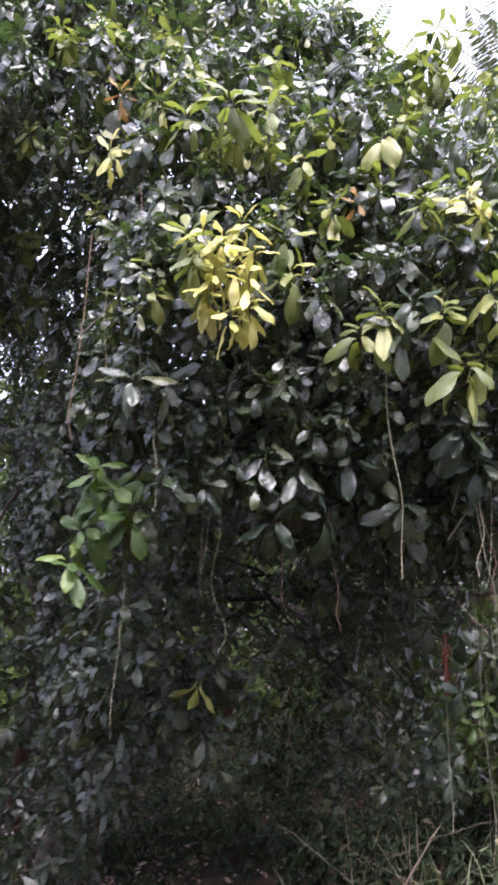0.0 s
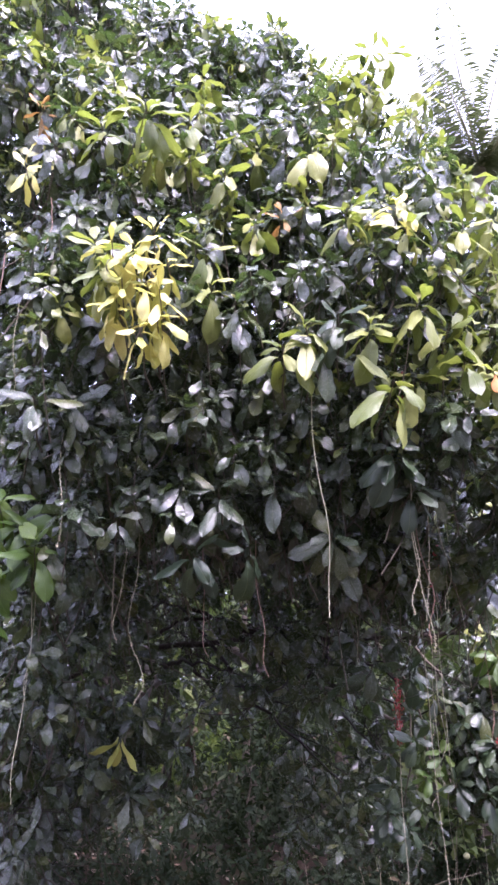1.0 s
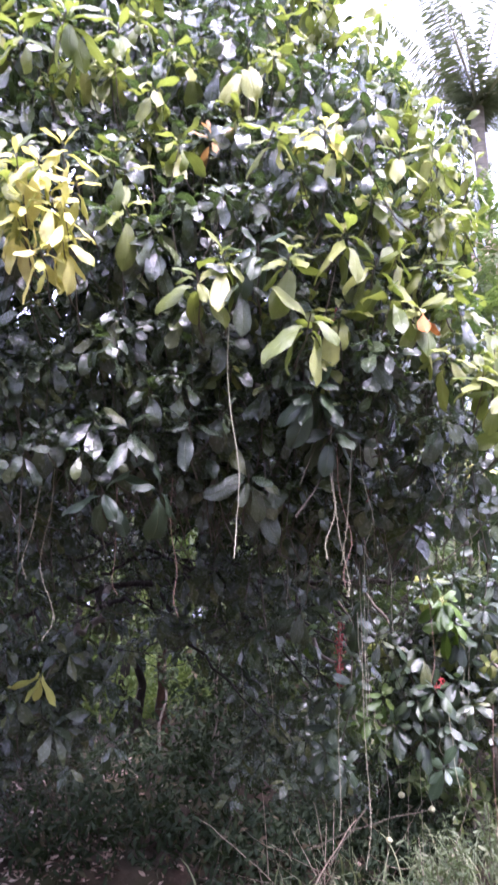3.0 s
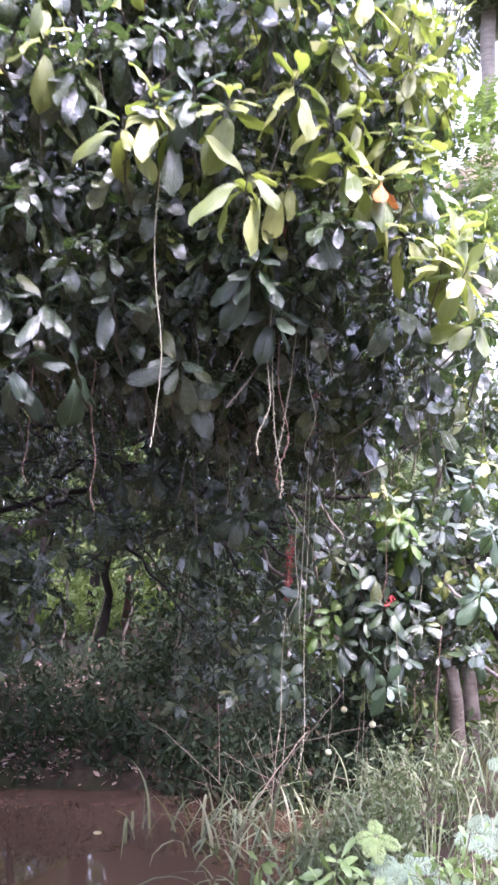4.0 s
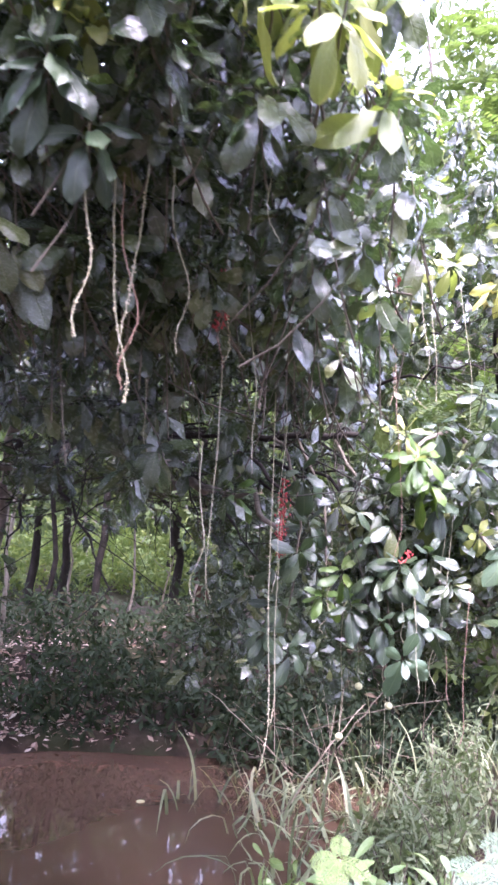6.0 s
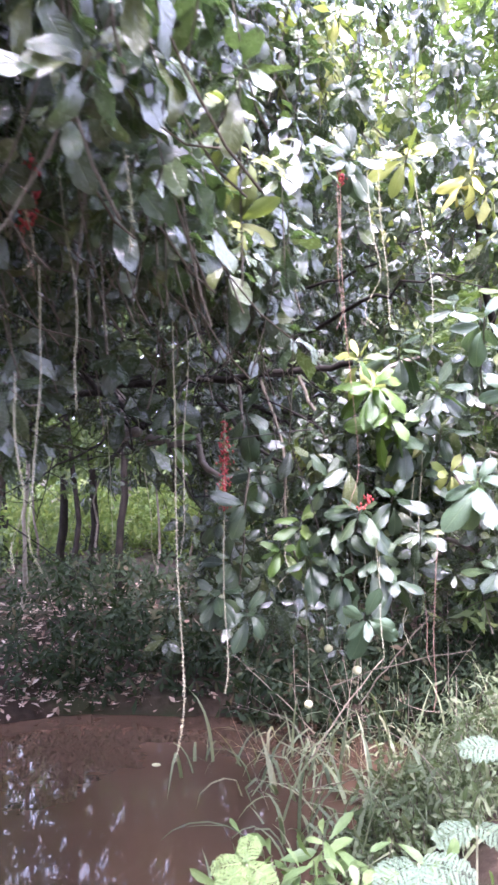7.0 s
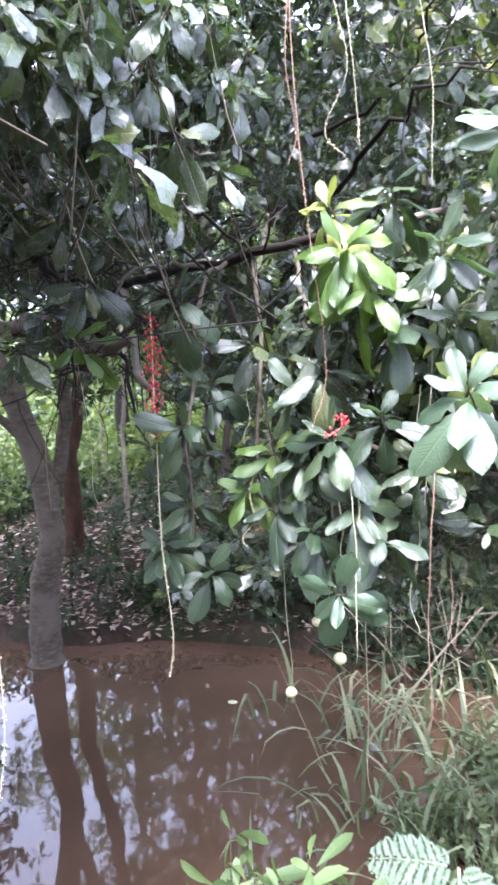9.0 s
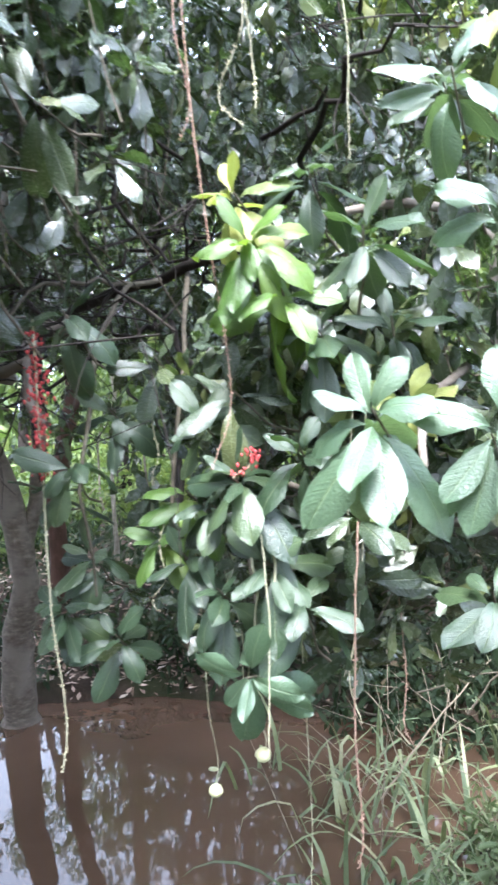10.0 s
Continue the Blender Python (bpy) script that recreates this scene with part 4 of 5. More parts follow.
# ---- reeds and grass ----
def blades(name, base, height, lean, parent, material, g, width=0.012, label=""):
    """Long arching grass blades: bases (n, 3), heights (n)."""
    n, k = len(base), 8
    s = np.linspace(0, 1, k)
    az = g.uniform(0, 6.28, n)
    hd = np.stack([np.cos(az), np.sin(az), 0 * az], 1)
    th0 = np.abs(g.normal(0, 0.42, n)); curve = g.uniform(0.2, lean, n)
    th = th0[:, None] + curve[:, None] * s[None] ** g.uniform(1.0, 4.0, n)[:, None]
    if width > 0.025:  # snapped blades
        snap = np.where(g.random(n) < 0.45, g.uniform(0.7, 1.9, n), 0)
        th = th + snap[:, None] * smooth(-0.08, 0.08, s[None] - g.uniform(0.35, 0.75, n)[:, None])
    st = np.diff(s, prepend=0)
    hx, hz = np.cumsum(np.sin(th) * st, 1), np.cumsum(np.cos(th) * st, 1)
    spine = base[:, None] + (hx[..., None] * hd[:, None] + hz[..., None] * np.array([0, 0, 1.0])) * height[:, None, None]
    side = np.stack([-np.sin(az + g.normal(0, 0.6, n)), np.cos(az), 0 * az], 1)
    w = width * g.uniform(0.6, 1.4, n)[:, None] * np.array([0.5, 0.85, 1, 1, 0.9, 0.7, 0.4, 0.03])[None]
    v = np.stack([spine - side[:, None] * w[..., None] / 2, spine + side[:, None] * w[..., None] / 2], 2).reshape(-1, 3)
    b = np.arange(n)[:, None] * k * 2 + np.arange(k - 1)[None] * 2
    q = np.stack([b, b + 1, b + 3, b + 2], -1).reshape(-1, 4)
    uv = np.broadcast_to(np.stack(np.broadcast_arrays(np.array([0.0, 1.0])[None, None], s[None, :, None]), -1), (n, k, 2, 2)).reshape(-1, 2)
    return part(name, quad_mesh(name, v, q, uv), material, parent, label, kind="stuff" if parent is None else "")


g = np.random.default_rng(31)
# tufts of reeds at the water's edge, each its own plant
for c in [(1.5, 10.9), (1.75, 9.9), (1.95, 10.6), (2.2, 9.7), (2.15, 11.3), (2.45, 10.4), (2.55, 11.7), (2.75, 10.0), (2.8, 10.9), (3.05, 11.6), (3.1, 10.3), (3.4, 11.0), (1.25, 11.3), (2.3, 12.3), (3.6, 11.9), (3.3, 9.6), (1.7, 11.7), (2.0, 12.0), (2.35, 11.0), (2.65, 11.2), (1.85, 11.1), (2.95, 12.2), (2.5, 9.3), (2.05, 9.3), (1.55, 12.2), (3.2, 12.6), (2.7, 12.7), (0.75, 11.5), (1.75, 8.4), (1.5, 8.9)]:
    z = max(float(ground_height(np.array([c[0]]), np.array([c[1]]))[0]), -2.75)
    n = int(g.integers(7, 13))
    b = np.stack([g.normal(c[0], 0.2, n), g.normal(c[1], 0.2, n), np.full(n, z)], 1)
    ob = blades("reed_clump", b, g.uniform(0.55, 1.4, n), 2.2, None, GRASS, g, 0.036)
    ob["kind"] = ""
    del ob["kind"]
    tagged(ob, "clump of tall arching green and straw-coloured reeds in shallow water", "reeds", group="reeds at the water's edge")
n = 1500
b = np.stack([g.uniform(2.3, 8.0, n), g.uniform(8.6, 14.5, n), np.zeros(n)], 1)
b[:, 2] = ground_height(b[:, 0], b[:, 1])
b = b[b[:, 2] > -2.5]
tagged(blades("bank_grass", b, g.uniform(0.25, 1.05, len(b)), 2.7, None, GRASS, g, 0.02), "rough green and straw grass on the low bank", "grass", kind="stuff")
n = 900
b = np.stack([g.uniform(1.5, 4.6, n), g.uniform(4.3, 6.0, n), np.zeros(n)], 1)
b[:, 2] = ground_height(b[:, 0], b[:, 1])
tagged(blades("near_grass", b, g.uniform(0.15, 0.42, n), 1.6, None, GRASS, g, 0.01), "short grass on the near bank", "grass", kind="stuff")


# ---- broad-leaved weeds and shrubs ----
def shrub(name, at, radius, height, n_tips, leaf, material, label, category, g, group="", aspect=(0.3, 0.4), rows=5):
    x, y = at
    z = float(ground_height(np.array([x]), np.array([y]))[0])
    th = thing(name, (x, y, z), label, category, group)
    tips = np.stack([g.normal(0, radius * 0.5, n_tips), g.normal(0, radius * 0.5, n_tips), g.uniform(0.3, 1.0, n_tips) * height], 1)
    s = np.linspace(0, 1, 6)[None, :, None]
    root = g.normal(0, 0.04, (n_tips, 3)) * (1, 1, 0) + (0, 0, -0.06)
    path = np.array([x, y, z]) + root[:, None] * (1 - s) + tips[:, None] * s + np.array([0, 0, 1.0]) * (s * (1 - s)) * height * 0.4
    v, q = tubes(path, np.linspace(0.006, 0.003, 6)[None] * np.ones((n_tips, 1)), 5)
    part("stemwork", quad_mesh("stemwork", v, q), TWIG, th, kind="stuff")
    # leaves along the upper stems and at the tips
    p, a = [], []
    for f in (0.55, 0.75, 0.9, 1.0):
        k = int(f * 5)
        p.append(path[:, k]); a.append(unit(path[:, k] - path[:, k - 1] + g.normal(0, 0.2, (n_tips, 3))))
    p, a = np.vstack(p), np.vstack(a)
    cnt = g.integers(3, 6, len(p))
    o, d, nr, le, wi, be, _ = whorls(p, a, cnt, np.full(len(p), leaf), g, (40, 100))
    wi = le * g.uniform(*aspect, len(le))
    v, q, uv = leaf_arrays(o, d, nr, le, wi, be, rows)
    part("leafage", quad_mesh("leafage", v, q, uv), material, th, kind="stuff")
    return th


g = np.random.default_rng(37)
WEEDLAB = "bright green broad-leaved weed on the near bank"
for x, y, r, h in [(2.5, 4.8, 0.25, 0.6), (2.85, 5.0, 0.25, 0.5), (3.1, 5.2, 0.25, 0.45), (2.62, 5.5, 0.24, 1.25), (2.8, 5.55, 0.26, 1.3), (2.98, 5.65, 0.26, 1.3), (2.72, 5.85, 0.24, 1.45), (3.12, 5.9, 0.26, 1.35), (2.9, 5.3, 0.22, 0.95)]:
    shrub("broadleaf_weed", (x, y), r, h, 10, 0.11, WEED, WEEDLAB, "weed", g, "weeds on the near bank", aspect=(0.36, 0.5))
for x, y, r, h in [(1.82, 7.3, 0.26, 1.62), (2.02, 7.15, 0.26, 1.58), (2.25, 7.05, 0.26, 1.62), (2.45, 6.95, 0.24, 1.7), (1.66, 7.35, 0.2, 1.4), (2.3, 6.5, 0.24, 1.45), (2.52, 6.4, 0.22, 1.5)]:
    shrub("broadleaf_weed", (x, y), r * 1.2, h + 0.12, 13, 0.24, WEED, "tall weed with long pointed green leaves at the water's edge", "weed", g, "weeds on the near bank", aspect=(0.27, 0.34))
for x, y, r, h in [(3.0, 9.4, 0.3, 0.7), (3.4, 9.0, 0.3, 0.8), (3.7, 9.8, 0.4, 0.9), (4.1, 10.6, 0.4, 0.9), (2.65, 8.8, 0.25, 0.6), (3.9, 11.6, 0.5, 0.9), (4.8, 11.2, 0.5, 1.1), (3.3, 10.0, 0.3, 0.6), (2.9, 10.7, 0.3, 0.7), (3.5, 10.4, 0.35, 0.8), (3.1, 8.6, 0.3, 0.8), (4.4, 9.8, 0.4, 1.0), (3.4, 11.4, 0.4, 0.8), (4.3, 12.4, 0.5, 1.1), (2.75, 9.4, 0.25, 0.6), (3.2, 9.7, 0.3, 0.9), (3.6, 9.3, 0.3, 1.0), (3.8, 10.9, 0.4, 1.0), (3.15, 10.4, 0.3, 0.8), (2.42, 9.45, 0.16, 0.7), (2.7, 9.8, 0.16, 0.65)]:
    shrub("tall_weed", (x, y), r, h, 13, 0.16, PALEWEED, "leafy grey-green weed among the reeds", "weed", g, "weeds among the reeds", aspect=(0.2, 0.3))


def on_ground(x, y, lift=0.0):
    return (x, y, float(ground_height(np.array([x]), np.array([y]))[0]) + lift)


# ---- ferns with feathery fronds ----
def pinnate(o, d, nrm, length, pairs, leaflet, g, droop=0.5):
    """Arrays for one feathery frond: paired leaflets along an arching rib."""
    k = pairs
    s = np.linspace(0.08, 1, k)
    d, nrm = unit(np.asarray(d, float)), unit(np.asarray(nrm, float))
    side = unit(np.cross(d, nrm)); nrm = np.cross(side, d)
    th = droop * s
    al, dn = np.cumsum(np.cos(th)) / k, np.cumsum(np.sin(th)) / k
    rib = np.asarray(o) + (al[:, None] * d - dn[:, None] * nrm) * length
    tang = np.cos(th)[:, None] * d - np.sin(th)[:, None] * nrm
    up = np.cos(th)[:, None] * nrm + np.sin(th)[:, None] * d
    env = np.sin(np.pi * (0.12 + 0.86 * s)) ** 0.7
    out = []
    for sg in (-1, 1):
        dd = unit(tang * 0.35 + sg * side * 1.0 + g.normal(0, 0.05, (k, 3)))
        out.append((rib, dd, up + g.normal(0, 0.1, (k, 3)), leaflet * env, np.full(k, 1.0)))
    return rib, [np.concatenate(c) for c in zip(*out)]


def feather_plant(at, fronds, material, label, g, leaflet=0.07, pairs=9):
    """A stem with a few flat feathery fronds, each given by direction and length."""
    base = on_ground(at[0], at[1] + 0.05)
    th = thing("fern", base, label, "fern", "ferns on the near bank")
    stem("stem", [(base[0], base[1], base[2] - 0.1), (at[0], at[1] + 0.04, (base[2] + at[2]) / 2), at], 0.008, 0.004, STALK, th, k=8, amount=0.004, sides=6, seed=3)
    for d, ln in fronds:
        rib, (o, dd, nr, le, _w) = pinnate(at, d, (0.05, -0.5, 0.85), ln, pairs, leaflet, g, g.uniform(0.5, 0.9))
        V, Q, U, off = [], [], [], 0
        for k in range(len(o)):
            if le[k] < 0.012:
                continue
            r2, (o2, d2, n2, l2, _w) = pinnate(o[k], dd[k], nr[k], le[k], max(5, int(le[k] / 0.0052)), 0.016, g, 0.35)
            v, q, uv = leaf_arrays(o2, d2, n2, l2, np.full(len(l2), 0.0058), np.full(len(l2), 0.2), 2, petiole=0)
            V.append(v); Q.append(q + off); U.append(uv); off += len(v)
        rv, rq = tubes(rib[None], np.linspace(0.003, 0.0012, len(rib))[None], 4)
        part("frond", quad_mesh("frond", np.vstack([*V, rv]), np.vstack([*Q, rq + off]), np.vstack([*U, np.full((len(rv), 2), 0.5)])), material, th)


g = np.random.default_rng(43)
SILVERLAB, GOLDLAB = "silvery green feathery fern on the near bank", "yellow-green feathery fern on the near bank"
feather_plant((2.16, 5.12, -0.1), [((-0.9, -0.4, 0.25), 0.13), ((0.7, -0.6, 0.15), 0.15), ((-0.1, -1.0, -0.2), 0.17), ((-0.5, -0.8, -0.1), 0.16), ((0.1, 0.5, 0.6), 0.12)], GOLDFERN, GOLDLAB, g, 0.05)
feather_plant((2.31, 5.13, -0.24), [((-1.0, -0.3, 0.1), 0.2), ((0.95, -0.3, 0.3), 0.22), ((0.25, -1.0, -0.1), 0.18), ((-0.4, -0.9, -0.2), 0.18)], FERN, SILVERLAB, g, 0.08)
feather_plant((2.78, 5.2, -0.1), [((0.9, -0.3, 0.2), 0.22), ((-0.6, -0.7, 0.2), 0.2), ((0.1, -1.0, 0.0), 0.2)], FERN, SILVERLAB, g, 0.075)
feather_plant((3.17, 5.52, 0.2), [((-1.0, -0.3, 0.3), 0.2), ((0.75, -0.6, -0.3), 0.2)], FERN, SILVERLAB, g, 0.07, 10)
feather_plant((3.32, 5.5, -0.02), [((-0.9, -0.5, 0.1), 0.2), ((0.6, -0.7, 0.0), 0.2)], FERN, SILVERLAB, g, 0.065)
feather_plant((3.05, 5.6, -0.15), [((-0.8, -0.5, 0.1), 0.2), ((0.7, -0.6, 0.1), 0.18)], FERN, SILVERLAB, g, 0.065)
feather_plant((2.55, 5.0, -0.3), [((-0.8, -0.5, 0.2), 0.2), ((0.7, -0.7, 0.2), 0.2), ((0.0, -1.0, 0.1), 0.2)], FERN, SILVERLAB, g, 0.075)

# ---- far bank: undergrowth, litter, trunks, clearing ----
g = np.random.default_rng(53)
n = 3400
p = np.stack([g.uniform(-9, 5, n), 12.4 + np.abs(g.normal(0, 2.7, n)), np.zeros(n)], 1)
p[:, 2] = ground_height(p[:, 0], p[:, 1])
p = p[p[:, 2] > -2.45]
thin = np.where((p[:, 0] < -2.6) & (p[:, 1] < 15.4), 0.2, 1.0)
p = p[g.random(len(p)) < thin]
q = np.stack([g.uniform(0.9, 4.4, 300), g.uniform(12.3, 13.8, 300), np.zeros(300)], 1)
q[:, 2] = np.maximum(ground_height(q[:, 0], q[:, 1]), -2.5)
p = np.vstack([p, q])
p[:, 2] += g.uniform(0.05, 0.9, len(p)) ** 1.2
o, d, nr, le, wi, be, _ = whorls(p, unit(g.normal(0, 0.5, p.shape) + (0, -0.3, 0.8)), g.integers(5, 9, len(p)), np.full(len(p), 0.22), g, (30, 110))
ob = leaf_cloud("undergrowth", o, d, nr, le, wi * 0.8, be, SHADELEAF, None, rows=2)
tagged(ob, "low undergrowth along the far bank, coloured dark for shade", "undergrowth")
n = 9000
p = np.stack([g.uniform(-10, 4, n), 12.6 + np.abs(g.normal(0, 2.2, n)), np.zeros(n)], 1)
p[:, 2] = ground_height(p[:, 0], p[:, 1]) + 0.012
p = p[(p[:, 2] > -2.45) & (g.random(n) < np.where(p[:, 0] > -0.6, 0.25, 1.0))]
d = unit(g.normal(size=p.shape) * (1, 1, 0.15))
le = g.uniform(0.06, 0.17, len(p))
ob = leaf_cloud("leaf_litter", p, d, np.array([0, 0, 1.0]) + g.normal(0, 0.35, p.shape), le, le * 0.42, g.uniform(-0.6, 0.8, len(p)), LITTER, None, rows=2)
tagged(ob, "fallen brown and grey leaves on the far bank", "leaf litter")


def bole(x, y, r, h, lean, mat, label, seed, group="trunks in the wood"):
    z = on_ground(x, y)[2]
    th = thing("tree_trunk", (x, y, z), label, "tree", group)
    stem("trunk", [(x, y, z - 0.2), (x + lean * 0.3, y, z + h * 0.35), (x + lean * 0.8, y + 0.2, z + h * 0.7), (x + lean, y + 0.3, z + h)], r, r * 0.6, mat, th, amount=0.05, k=16, seed=seed, flare=0.4)
    g = np.random.default_rng(seed)
    c = unit(g.normal(size=(190, 3))) * g.uniform(0.3, 1.0, (190, 1)) ** 0.6 * np.array([2.3, 2.3, 1.8]) + np.array([x + lean, y + 0.3, z + h + 0.2])
    o, d, nr, le, wi, be, _ = whorls(c, unit(g.normal(size=c.shape) + (0, -0.2, 0.5)), g.integers(6, 10, len(c)), np.full(len(c), 0.27), g)
    v, q, uv = leaf_arrays(o, d, nr, le, wi, be, 2)
    part("crown", quad_mesh("crown", v, q, uv), FARLEAF, th, kind="stuff")
    return th


DARKLAB, REDLAB = "slim dark tree trunk, coloured darker for the shaded wood", "reddish-brown tree trunk in the shaded wood"
bole(-3.17, 17.0, 0.065, 7, -0.3, SHADEBARK, DARKLAB, 61)
bole(-2.1, 16.6, 0.08, 7, 0.3, SHADEBARK, DARKLAB, 62)
bole(-0.85, 18.5, 0.1, 7, 0.2, SHADEBARK, DARKLAB, 63)
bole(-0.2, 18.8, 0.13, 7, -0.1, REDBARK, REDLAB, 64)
bole(-4.3, 19.0, 0.1, 8, 0.2, SHADEBARK, DARKLAB, 65)
bole(-3.6, 19.3, 0.1, 8, -0.3, SHADEBARK, DARKLAB, 66)
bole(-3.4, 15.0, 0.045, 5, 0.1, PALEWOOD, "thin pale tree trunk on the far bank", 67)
bole(-15.0, 17.0, 0.14, 7, 0.4, SHADEBARK, DARKLAB, 68)
bole(-6.6, 20.5, 0.2, 8, -0.4, SHADEBARK, DARKLAB, 69)
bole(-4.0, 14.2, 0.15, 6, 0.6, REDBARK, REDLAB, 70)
bole(-11.5, 22.5, 0.18, 7, 0.4, SHADEBARK, DARKLAB, 71)
bole(-1.6, 22.5, 0.16, 8, 0.3, SHADEBARK, DARKLAB, 73)

# thin leaning sticks and roots at the bank
for k, (a, b, r) in enumerate([((-1.05, 17.6, -1.6), (-0.75, 17.9, 0.2), 0.03), ((0.6, 13.9, -2.3), (-0.1, 14.4, -1.3), 0.018), ((-0.2, 13.6, -2.45), (1.6, 12.9, -2.35), 0.03),
                                ((1.9, 11.2, -2.4), (2.9, 11.6, -1.1), 0.012), ((2.2, 11.6, -1.5), (3.9, 11.3, -0.9), 0.009), ((2.0, 12.2, -2.3), (0.7, 12.9, -1.4), 0.009),
                                ((2.6, 12.2, -1.9), (3.6, 12.4, -0.7), 0.012), ((-4.5, 13.6, -1.9), (-5.7, 14.6, -2.1), 0.07), ((0.9, 13.2, -2.4), (1.4, 13.2, -0.9), 0.009)]):
    th = thing("fallen_branch", a, "bare fallen branch at the water's edge", "branch", "fallen branches")
    a, b = np.array(a), np.array(b)
    stem("stick", [a, a * 0.6 + b * 0.4 + (0, 0, 0.06), b], r, r * 0.5, DRYSTEM if k % 2 else TWIG, th, k=10, amount=0.01, sides=6, seed=80 + k)

# tangle of thin dry stems over the reeds
g = np.random.default_rng(77)
n = 38
a = np.stack([g.uniform(1.5, 4.2, n), g.uniform(9.4, 12.6, n), g.uniform(-2.4, -1.6, n)], 1)
b = a + g.normal(0, 0.5, (n, 3)) * (1, 1, 0) + np.stack([0 * a[:, 0], 0 * a[:, 0], g.uniform(0.2, 1.3, n)], 1)
s = np.linspace(0, 1, 6)[None, :, None]
path = a[:, None] * (1 - s) + b[:, None] * s + np.array([0, 0, 1.0]) * s * (1 - s) * g.uniform(-0.3, 0.6, (n, 1, 1))
v, q = tubes(path, np.linspace(0.0042, 0.002, 6)[None] * g.uniform(0.6, 1.4, (n, 1)), 5)
tagged(part("dry_brush", quad_mesh("dry_brush", v, q), DRYSTEM, None), "tangle of thin bleached stems among the reeds", "brush", kind="stuff")

# pale petal afloat
bm = bmesh.new()
bmesh.ops.create_uvsphere(bm, u_segments=12, v_segments=6, radius=0.045)
for w in bm.verts:
    w.co = Vector((w.co.x * 1.3 + 0.05, w.co.y + 11.43, w.co.z * 0.35 + WATER_Z + 0.006))
tagged(part("floating_blossom", bm, FRUIT, None), "white fallen blossom floating on brown water", "blossom")


# ---- woods behind ----
def far_tree(name, at, height, radius, clumps, leaf, material, label, g, trunk_r=0.2, low=0.35, group=""):
    x, y = at
    z = on_ground(x, y)[2]
    th = thing(name, (x, y, z), label, "tree", group)
    stem("trunk", [(x, y, z - 0.3), (x + g.normal(0, 0.2), y, z + height * 0.4), (x + g.normal(0, 0.4), y, z + height * 0.85)], trunk_r, trunk_r * 0.3, BARK, th, k=10, amount=0.04, seed=abs(int(x * 10 + y)))
    c = unit(g.normal(size=(clumps, 3))) * g.uniform(0.35, 1.0, (clumps, 1)) ** 0.6
    c = np.array([x, y, z + height * (1 + low) / 2]) + c * np.array([radius, radius, height * (1 - low) / 2])
    c += g.normal(0, 0.25, c.shape)
    o, d, nr, le, wi, be, _ = whorls(c, unit(g.normal(size=c.shape) + (0, -0.3, 0.5)), g.integers(6, 10, clumps), np.full(clumps, leaf), g)
    v, q, uv = leaf_arrays(o, d, nr, le, wi, be, 2)
    part("crown", quad_mesh("crown", v, q, uv), material, th, kind="stuff")
    return th


g = np.random.default_rng(59)
WOODLAB = "leafy green tree in the wood beyond the water"
for x, y, h, r, n in [(-20, 21, 11, 3.4, 320), (-5.5, 28, 10, 3.2, 320), (-2.0, 31, 9, 3.2, 320), (1.6, 29, 9, 3.0, 320), (4.5, 25, 8, 2.8, 300), (-12, 30, 12, 3.6, 320), (8, 27, 9, 3.2, 300), (11, 22, 9, 3.2, 300),
                         (-8, 34, 12, 4, 320), (3, 36, 10, 4, 320)]:
    far_tree("wood_tree", (x, y), h, r, n, 0.42, FARLEAF, WOODLAB, g, 0.22, 0.25, "trees of the far wood")
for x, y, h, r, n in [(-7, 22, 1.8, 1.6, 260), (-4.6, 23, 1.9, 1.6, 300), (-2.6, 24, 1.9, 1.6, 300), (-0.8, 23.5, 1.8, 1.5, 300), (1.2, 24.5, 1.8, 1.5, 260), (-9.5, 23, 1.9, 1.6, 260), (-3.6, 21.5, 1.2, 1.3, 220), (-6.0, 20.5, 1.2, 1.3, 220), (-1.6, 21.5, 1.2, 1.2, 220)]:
    far_tree("clearing_bush", (x, y), h, r, n, 0.22, LITLEAF, "yellow-green bush coloured bright for the lit clearing", g, 0.03, 0.05, "bushes in the clearing")
for x, y, h, r, n in [(-8.0, 17.0, 1.6, 1.4, 200), (-10.0, 18.5, 1.8, 1.6, 200), (-6.4, 18.0, 1.3, 1.2, 180), (-9.0, 21.0, 1.9, 1.6, 200), (-12.0, 17.0, 1.9, 1.7, 200), (-7.0, 15.2, 0.9, 1.0, 150), (-13.0, 21.0, 2.2, 1.8, 200)]:
    far_tree("understorey_bush", (x, y), h, r, n, 0.22, FARLEAF, "leafy green bush beneath the trees", g, 0.03, 0.05, "bushes beneath the trees")
# added to fill a dark gap; the leaf colour carries the shade
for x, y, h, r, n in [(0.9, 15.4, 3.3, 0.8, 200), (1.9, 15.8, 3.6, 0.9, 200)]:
    far_tree("shaded_bush", (x, y), h, r, n, 0.2, SHADELEAF, "tall bush on the far bank, coloured dark for deep shade", g, 0.03, 0.05, "bushes in the shade")
for x, y, h, r, n in [(-3.0, 17.8, 5.2, 1.3, 240), (-1.5, 17.4, 5.0, 1.2, 240), (-0.2, 17.6, 5.2, 1.2, 240), (-4.6, 18.4, 5.4, 1.4, 240), (-6.4, 19.2, 5.4, 1.5, 220)]:
    far_tree("shaded_tree", (x, y), h, r, n, 0.22, FARLEAF, "leafy green tree in the shade of the wood", g, 0.035, 0.42, "trees in the shade")
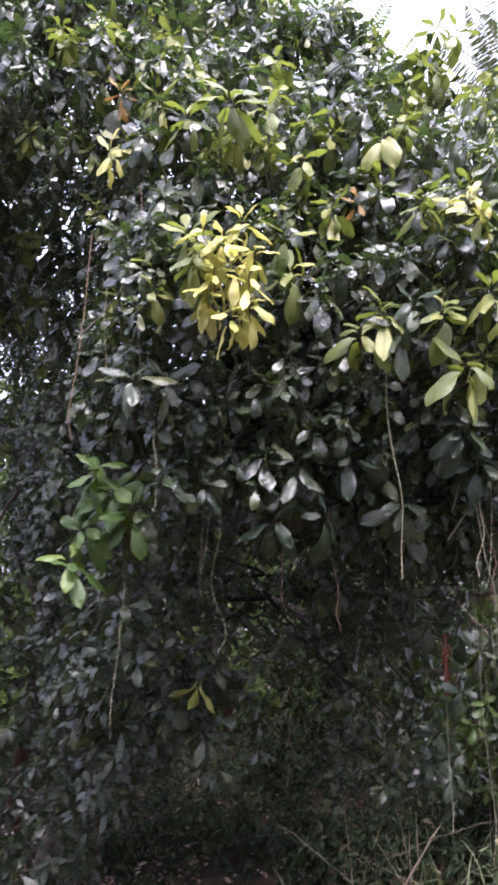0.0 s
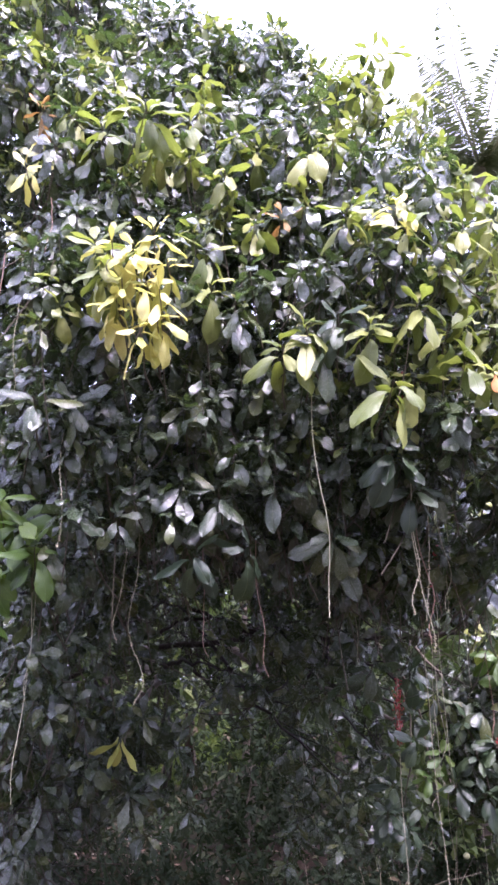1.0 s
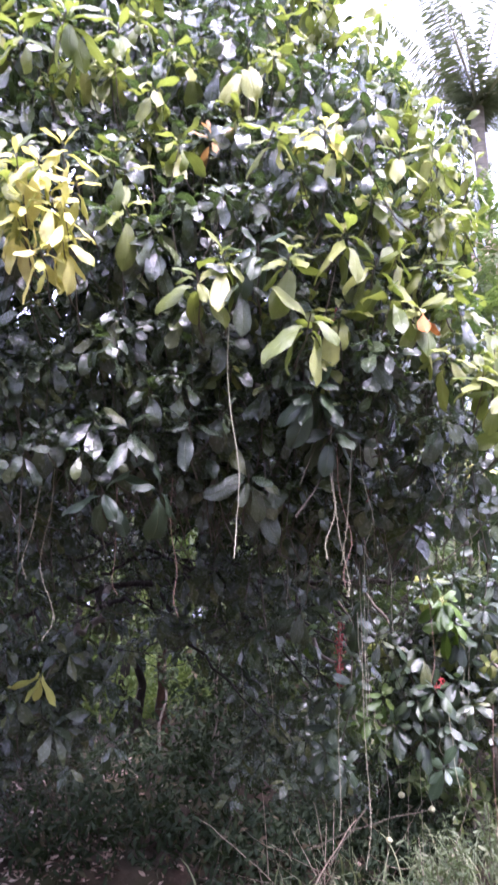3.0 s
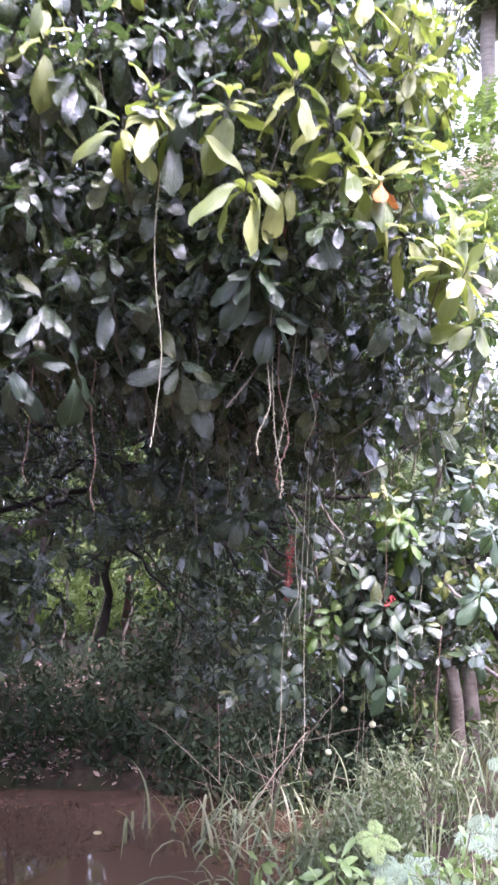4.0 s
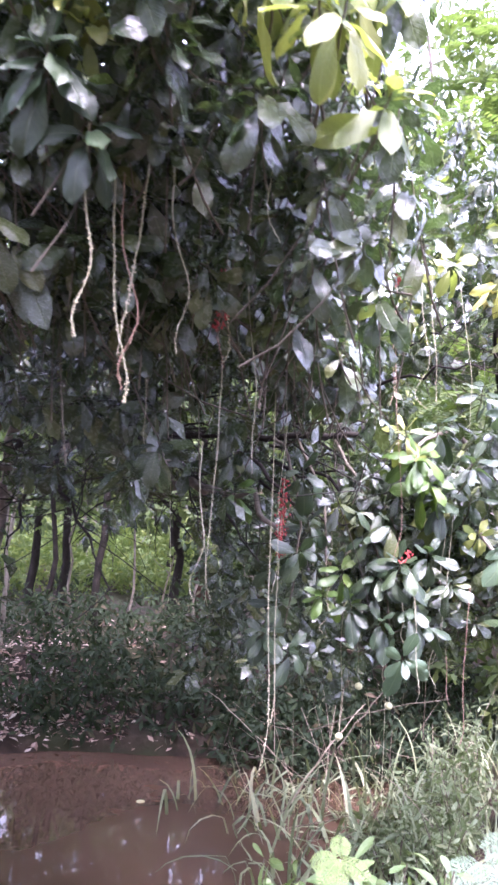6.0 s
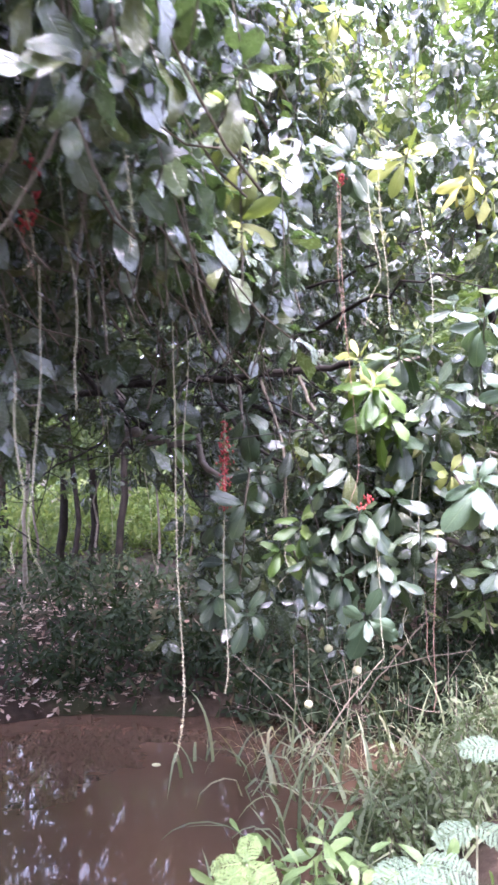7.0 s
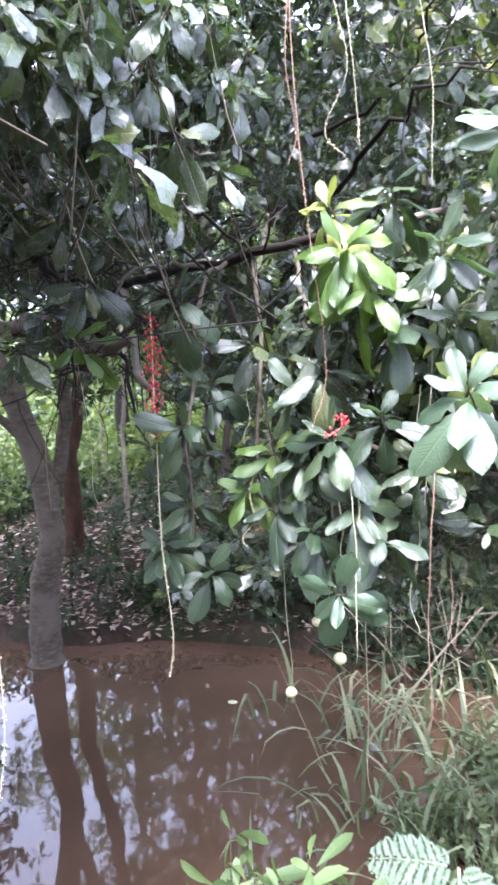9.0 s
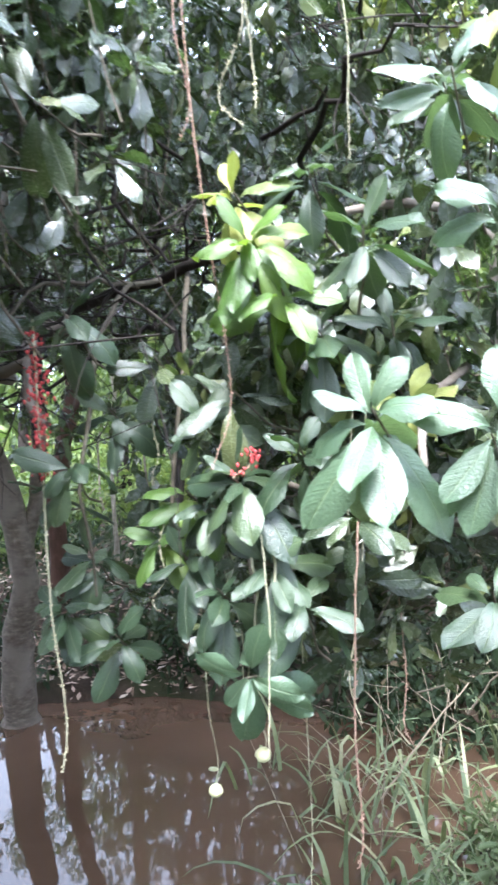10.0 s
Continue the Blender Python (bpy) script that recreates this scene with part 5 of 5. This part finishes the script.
# dark trees close behind and to the side
for x, y, h, r, n in [(5.2, 13.5, 4.8, 1.7, 380), (6.6, 16.5, 6.0, 2.0, 380), (4.0, 17.5, 4.5, 1.8, 420), (7.4, 12.0, 4.6, 1.8, 420), (2.6, 20.5, 5.0, 2.0, 420), (6.0, 13.6, 7.4, 1.5, 420), (4.4, 15.2, 14.0, 1.3, 600), (9.0, 21.0, 13.0, 2.6, 420), (3.4, 23.0, 11.0, 2.6, 420), (10.5, 16.0, 8.0, 2.4, 380), (7.6, 24.0, 18.5, 2.7, 620), (4.8, 25.5, 17.0, 2.7, 520), (3.0, 16.8, 13.0, 2.0, 560), (1.0, 17.4, 12.0, 1.9, 520)]:
    far_tree("thicket_tree", (x, y), h, r, int(n * 0.62), 0.3, FARLEAF, "dense leafy tree at the edge of the thicket", g, 0.1, 0.05, "trees of the thicket")
# left-hand trees, mostly out of view, added to block sky light there
for x, y, h, r, n in [(-9.0, 9.0, 9, 2.3, 420), (-4.9, 5.4, 10.0, 2.5, 640), (-6.0, 1.0, 10, 2.4, 300), (-4.4, 9.6, 9.0, 2.0, 620), (-6.6, 12.4, 10.0, 2.4, 620)]:
    far_tree("thicket_tree", (x, y), h, r, int(n * 0.7), 0.26, LEAF, "tall dark tree added beside the channel to block light from the left", g, 0.14, 0.12, "trees of the thicket")

# feathery-leaved trees
g = np.random.default_rng(67)


def feather_tree(at, height, crown_c, crown_r, fronds, g, label, size=1.0):
    z = on_ground(*at)[2]
    th = thing("feathery_tree", (*at, z), label, "tree", "feathery-leaved trees")
    stem("trunk", [(*at, z - 0.2), ((at[0] + crown_c[0]) / 2, (at[1] + crown_c[1]) / 2, z + height * 0.5), crown_c], 0.13, 0.04, BARK, th, k=12, amount=0.03, seed=abs(int(at[0] * 7)))
    V, Q, U, off = [], [], [], 0
    for _ in range(fronds):
        c = np.array(crown_c) + unit(g.normal(size=3)) * np.array(crown_r) * g.uniform(0.5, 1.0)
        d = unit(g.normal(size=3) * (1, 1, 0.4) + unit(c - np.array(crown_c)) * 0.8)
        rib, (o, dd, nr, le, _w) = pinnate(c, d, np.array([0, 0, 1.0]), g.uniform(0.5, 0.8) * size, 13, 0.15 * size, g, g.uniform(0.4, 1.1))
        v, q, uv = leaf_arrays(o, dd, nr, le, le * 0.34, np.full(len(le), 0.3), 3, petiole=0)
        V.append(v); Q.append(q + off); U.append(uv); off += len(v)
    part("crown", quad_mesh("crown", np.vstack(V), np.vstack(Q), np.vstack(U)), FARLEAF, th, kind="stuff")


feather_tree((5.6, 12.6), 4, (4.7, 11.5, 3.0), (1.1, 1.0, 1.2), 150, g, "tree with feathery compound leaves beside the thicket")
feather_tree((5.9, 12.9), 8, (5.1, 12.6, 6.2), (1.2, 1.0, 1.7), 150, g, "tree with feathery compound leaves beside the thicket", 1.2)
feather_tree((6.3, 13.6), 10, (5.6, 13.2, 8.6), (1.25, 1.0, 1.6), 170, g, "tall tree with pale feathery leaves beside the palm", 1.3)
feather_tree((1.2, 20.0), 18, (1.9, 18.2, 18.0), (2.4, 1.4, 1.7), 130, g, "tall feathery-leaved tree against the white sky", 1.8)


# ---- coconut palm ----
def palm(at, hub, fronds, length, g):
    z = on_ground(*at)[2]
    th = thing("coconut_palm", (*at, z), "tall coconut palm with green fronds greyed for haze against white sky", "palm")
    stem("trunk", [(*at, z - 0.3), ((at[0] + hub[0]) / 2 + 0.1, (at[1] + hub[1]) / 2, (z + hub[2]) / 2), hub], 0.22, 0.15, PALMBARK, th, k=30, amount=0.01, sides=12, seed=5)
    for k in range(fronds):
        az = k * 2.4 + g.normal(0, 0.2)
        el = g.uniform(0.05, 1.35)
        d = np.array([math.cos(az) * math.cos(el), math.sin(az) * math.cos(el), math.sin(el)])
        ln = length * g.uniform(0.8, 1.1)
        rib, (o, dd, nr, le, _w) = pinnate(hub, d, np.array([0, 0, 1.0]), ln, 80, 0.7, g, g.uniform(0.7, 1.3))
        dd = unit(dd + np.array([0, 0, -0.35]))
        v, q, uv = leaf_arrays(o, dd, nr, le, np.full(len(le), 0.042), np.full(len(le), 0.6), 3, petiole=0)
        rv, rq = tubes(rib[None], np.linspace(0.035, 0.008, len(rib))[None], 5)
        fr = part("frond", quad_mesh("frond", v, q, uv), PALM, th)
        part("rib", quad_mesh("rib", rv, rq), STALK, fr)
    for k in range(10):
        az = k * 0.65 + 3.0
        hb = np.array([hub[0] - 0.1, hub[1], 10.3])
        d = np.array([math.cos(az), math.sin(az), -0.35])
        rib, (o, dd, nr, le, _w) = pinnate(hb, d, np.array([math.cos(az), math.sin(az), 0.3]), 2.2, 44, 0.6, g, 1.1)
        dd = unit(dd * 0.6 + np.array([0, 0, -0.9]))
        v, q, uv = leaf_arrays(o, dd, nr, le, np.full(len(le), 0.05), np.full(len(le), 0.3), 3, petiole=0)
        part("frond", quad_mesh("frond", v, q, uv), PALMDRY, th, "dry tan frond hanging against the trunk")


palm((6.8, 15.4), (7.05, 15.3, 13.7), 22, 3.9, np.random.default_rng(71))

# distant wood that closes the view
g = np.random.default_rng(83)
n = 3500
wx = g.uniform(-30, 20, n)
z = (6.5 + 5.5 * smooth(-9.0, -6.0, wx)) * g.random(n) ** 1.1
p = np.stack([wx, 29 + g.normal(0, 2.0, n) + z * 0.3, -1.3 + z * (0.85 + 0.15 * np.sin(wx * 0.9))], 1)
o, d, nr, le, wi, be, _ = whorls(p, unit(g.normal(size=p.shape) + (0, -0.5, 0.5)), g.integers(6, 9, n), np.full(n, 0.74), g)
ob = leaf_cloud("distant_wood", o, d, nr, le, wi, be, FARLEAF, None, rows=2)
tagged(ob, "dense green leafage of the distant wood", "wood")
n = 1100
s = g.random(n)
p = np.stack([np.where(s < 0.5, -24, 16) + g.normal(0, 1.5, n), g.uniform(2, 30, n), -1.0 + 6.5 * g.random(n) ** 1.4], 1)
o, d, nr, le, wi, be, _ = whorls(p, unit(g.normal(size=p.shape) + (0, 0, 0.5)), g.integers(6, 9, n), np.full(n, 0.5), g)
ob = leaf_cloud("hedge", o, d, nr, le, wi, be, FARLEAF, None, rows=2)
tagged(ob, "dense green leafage along both ends of the channel", "wood")
# unseen leaf screen behind the viewpoint, added to block low sky light
n = 1200
p = np.stack([g.uniform(-24, 24, n), -11 + g.normal(0, 1.2, n), 12.5 * g.random(n) ** 1.05], 1)
o, d, nr, le, wi, be, _ = whorls(p, unit(g.normal(size=p.shape) + (0, 0.5, 0.5)), g.integers(6, 9, n), np.full(n, 0.95), g)
ob = leaf_cloud("hedge", o, d, nr, le, wi, be, FARLEAF, None, rows=2)
tagged(ob, "unseen tall leaf screen added to block low sky light", "hedge")
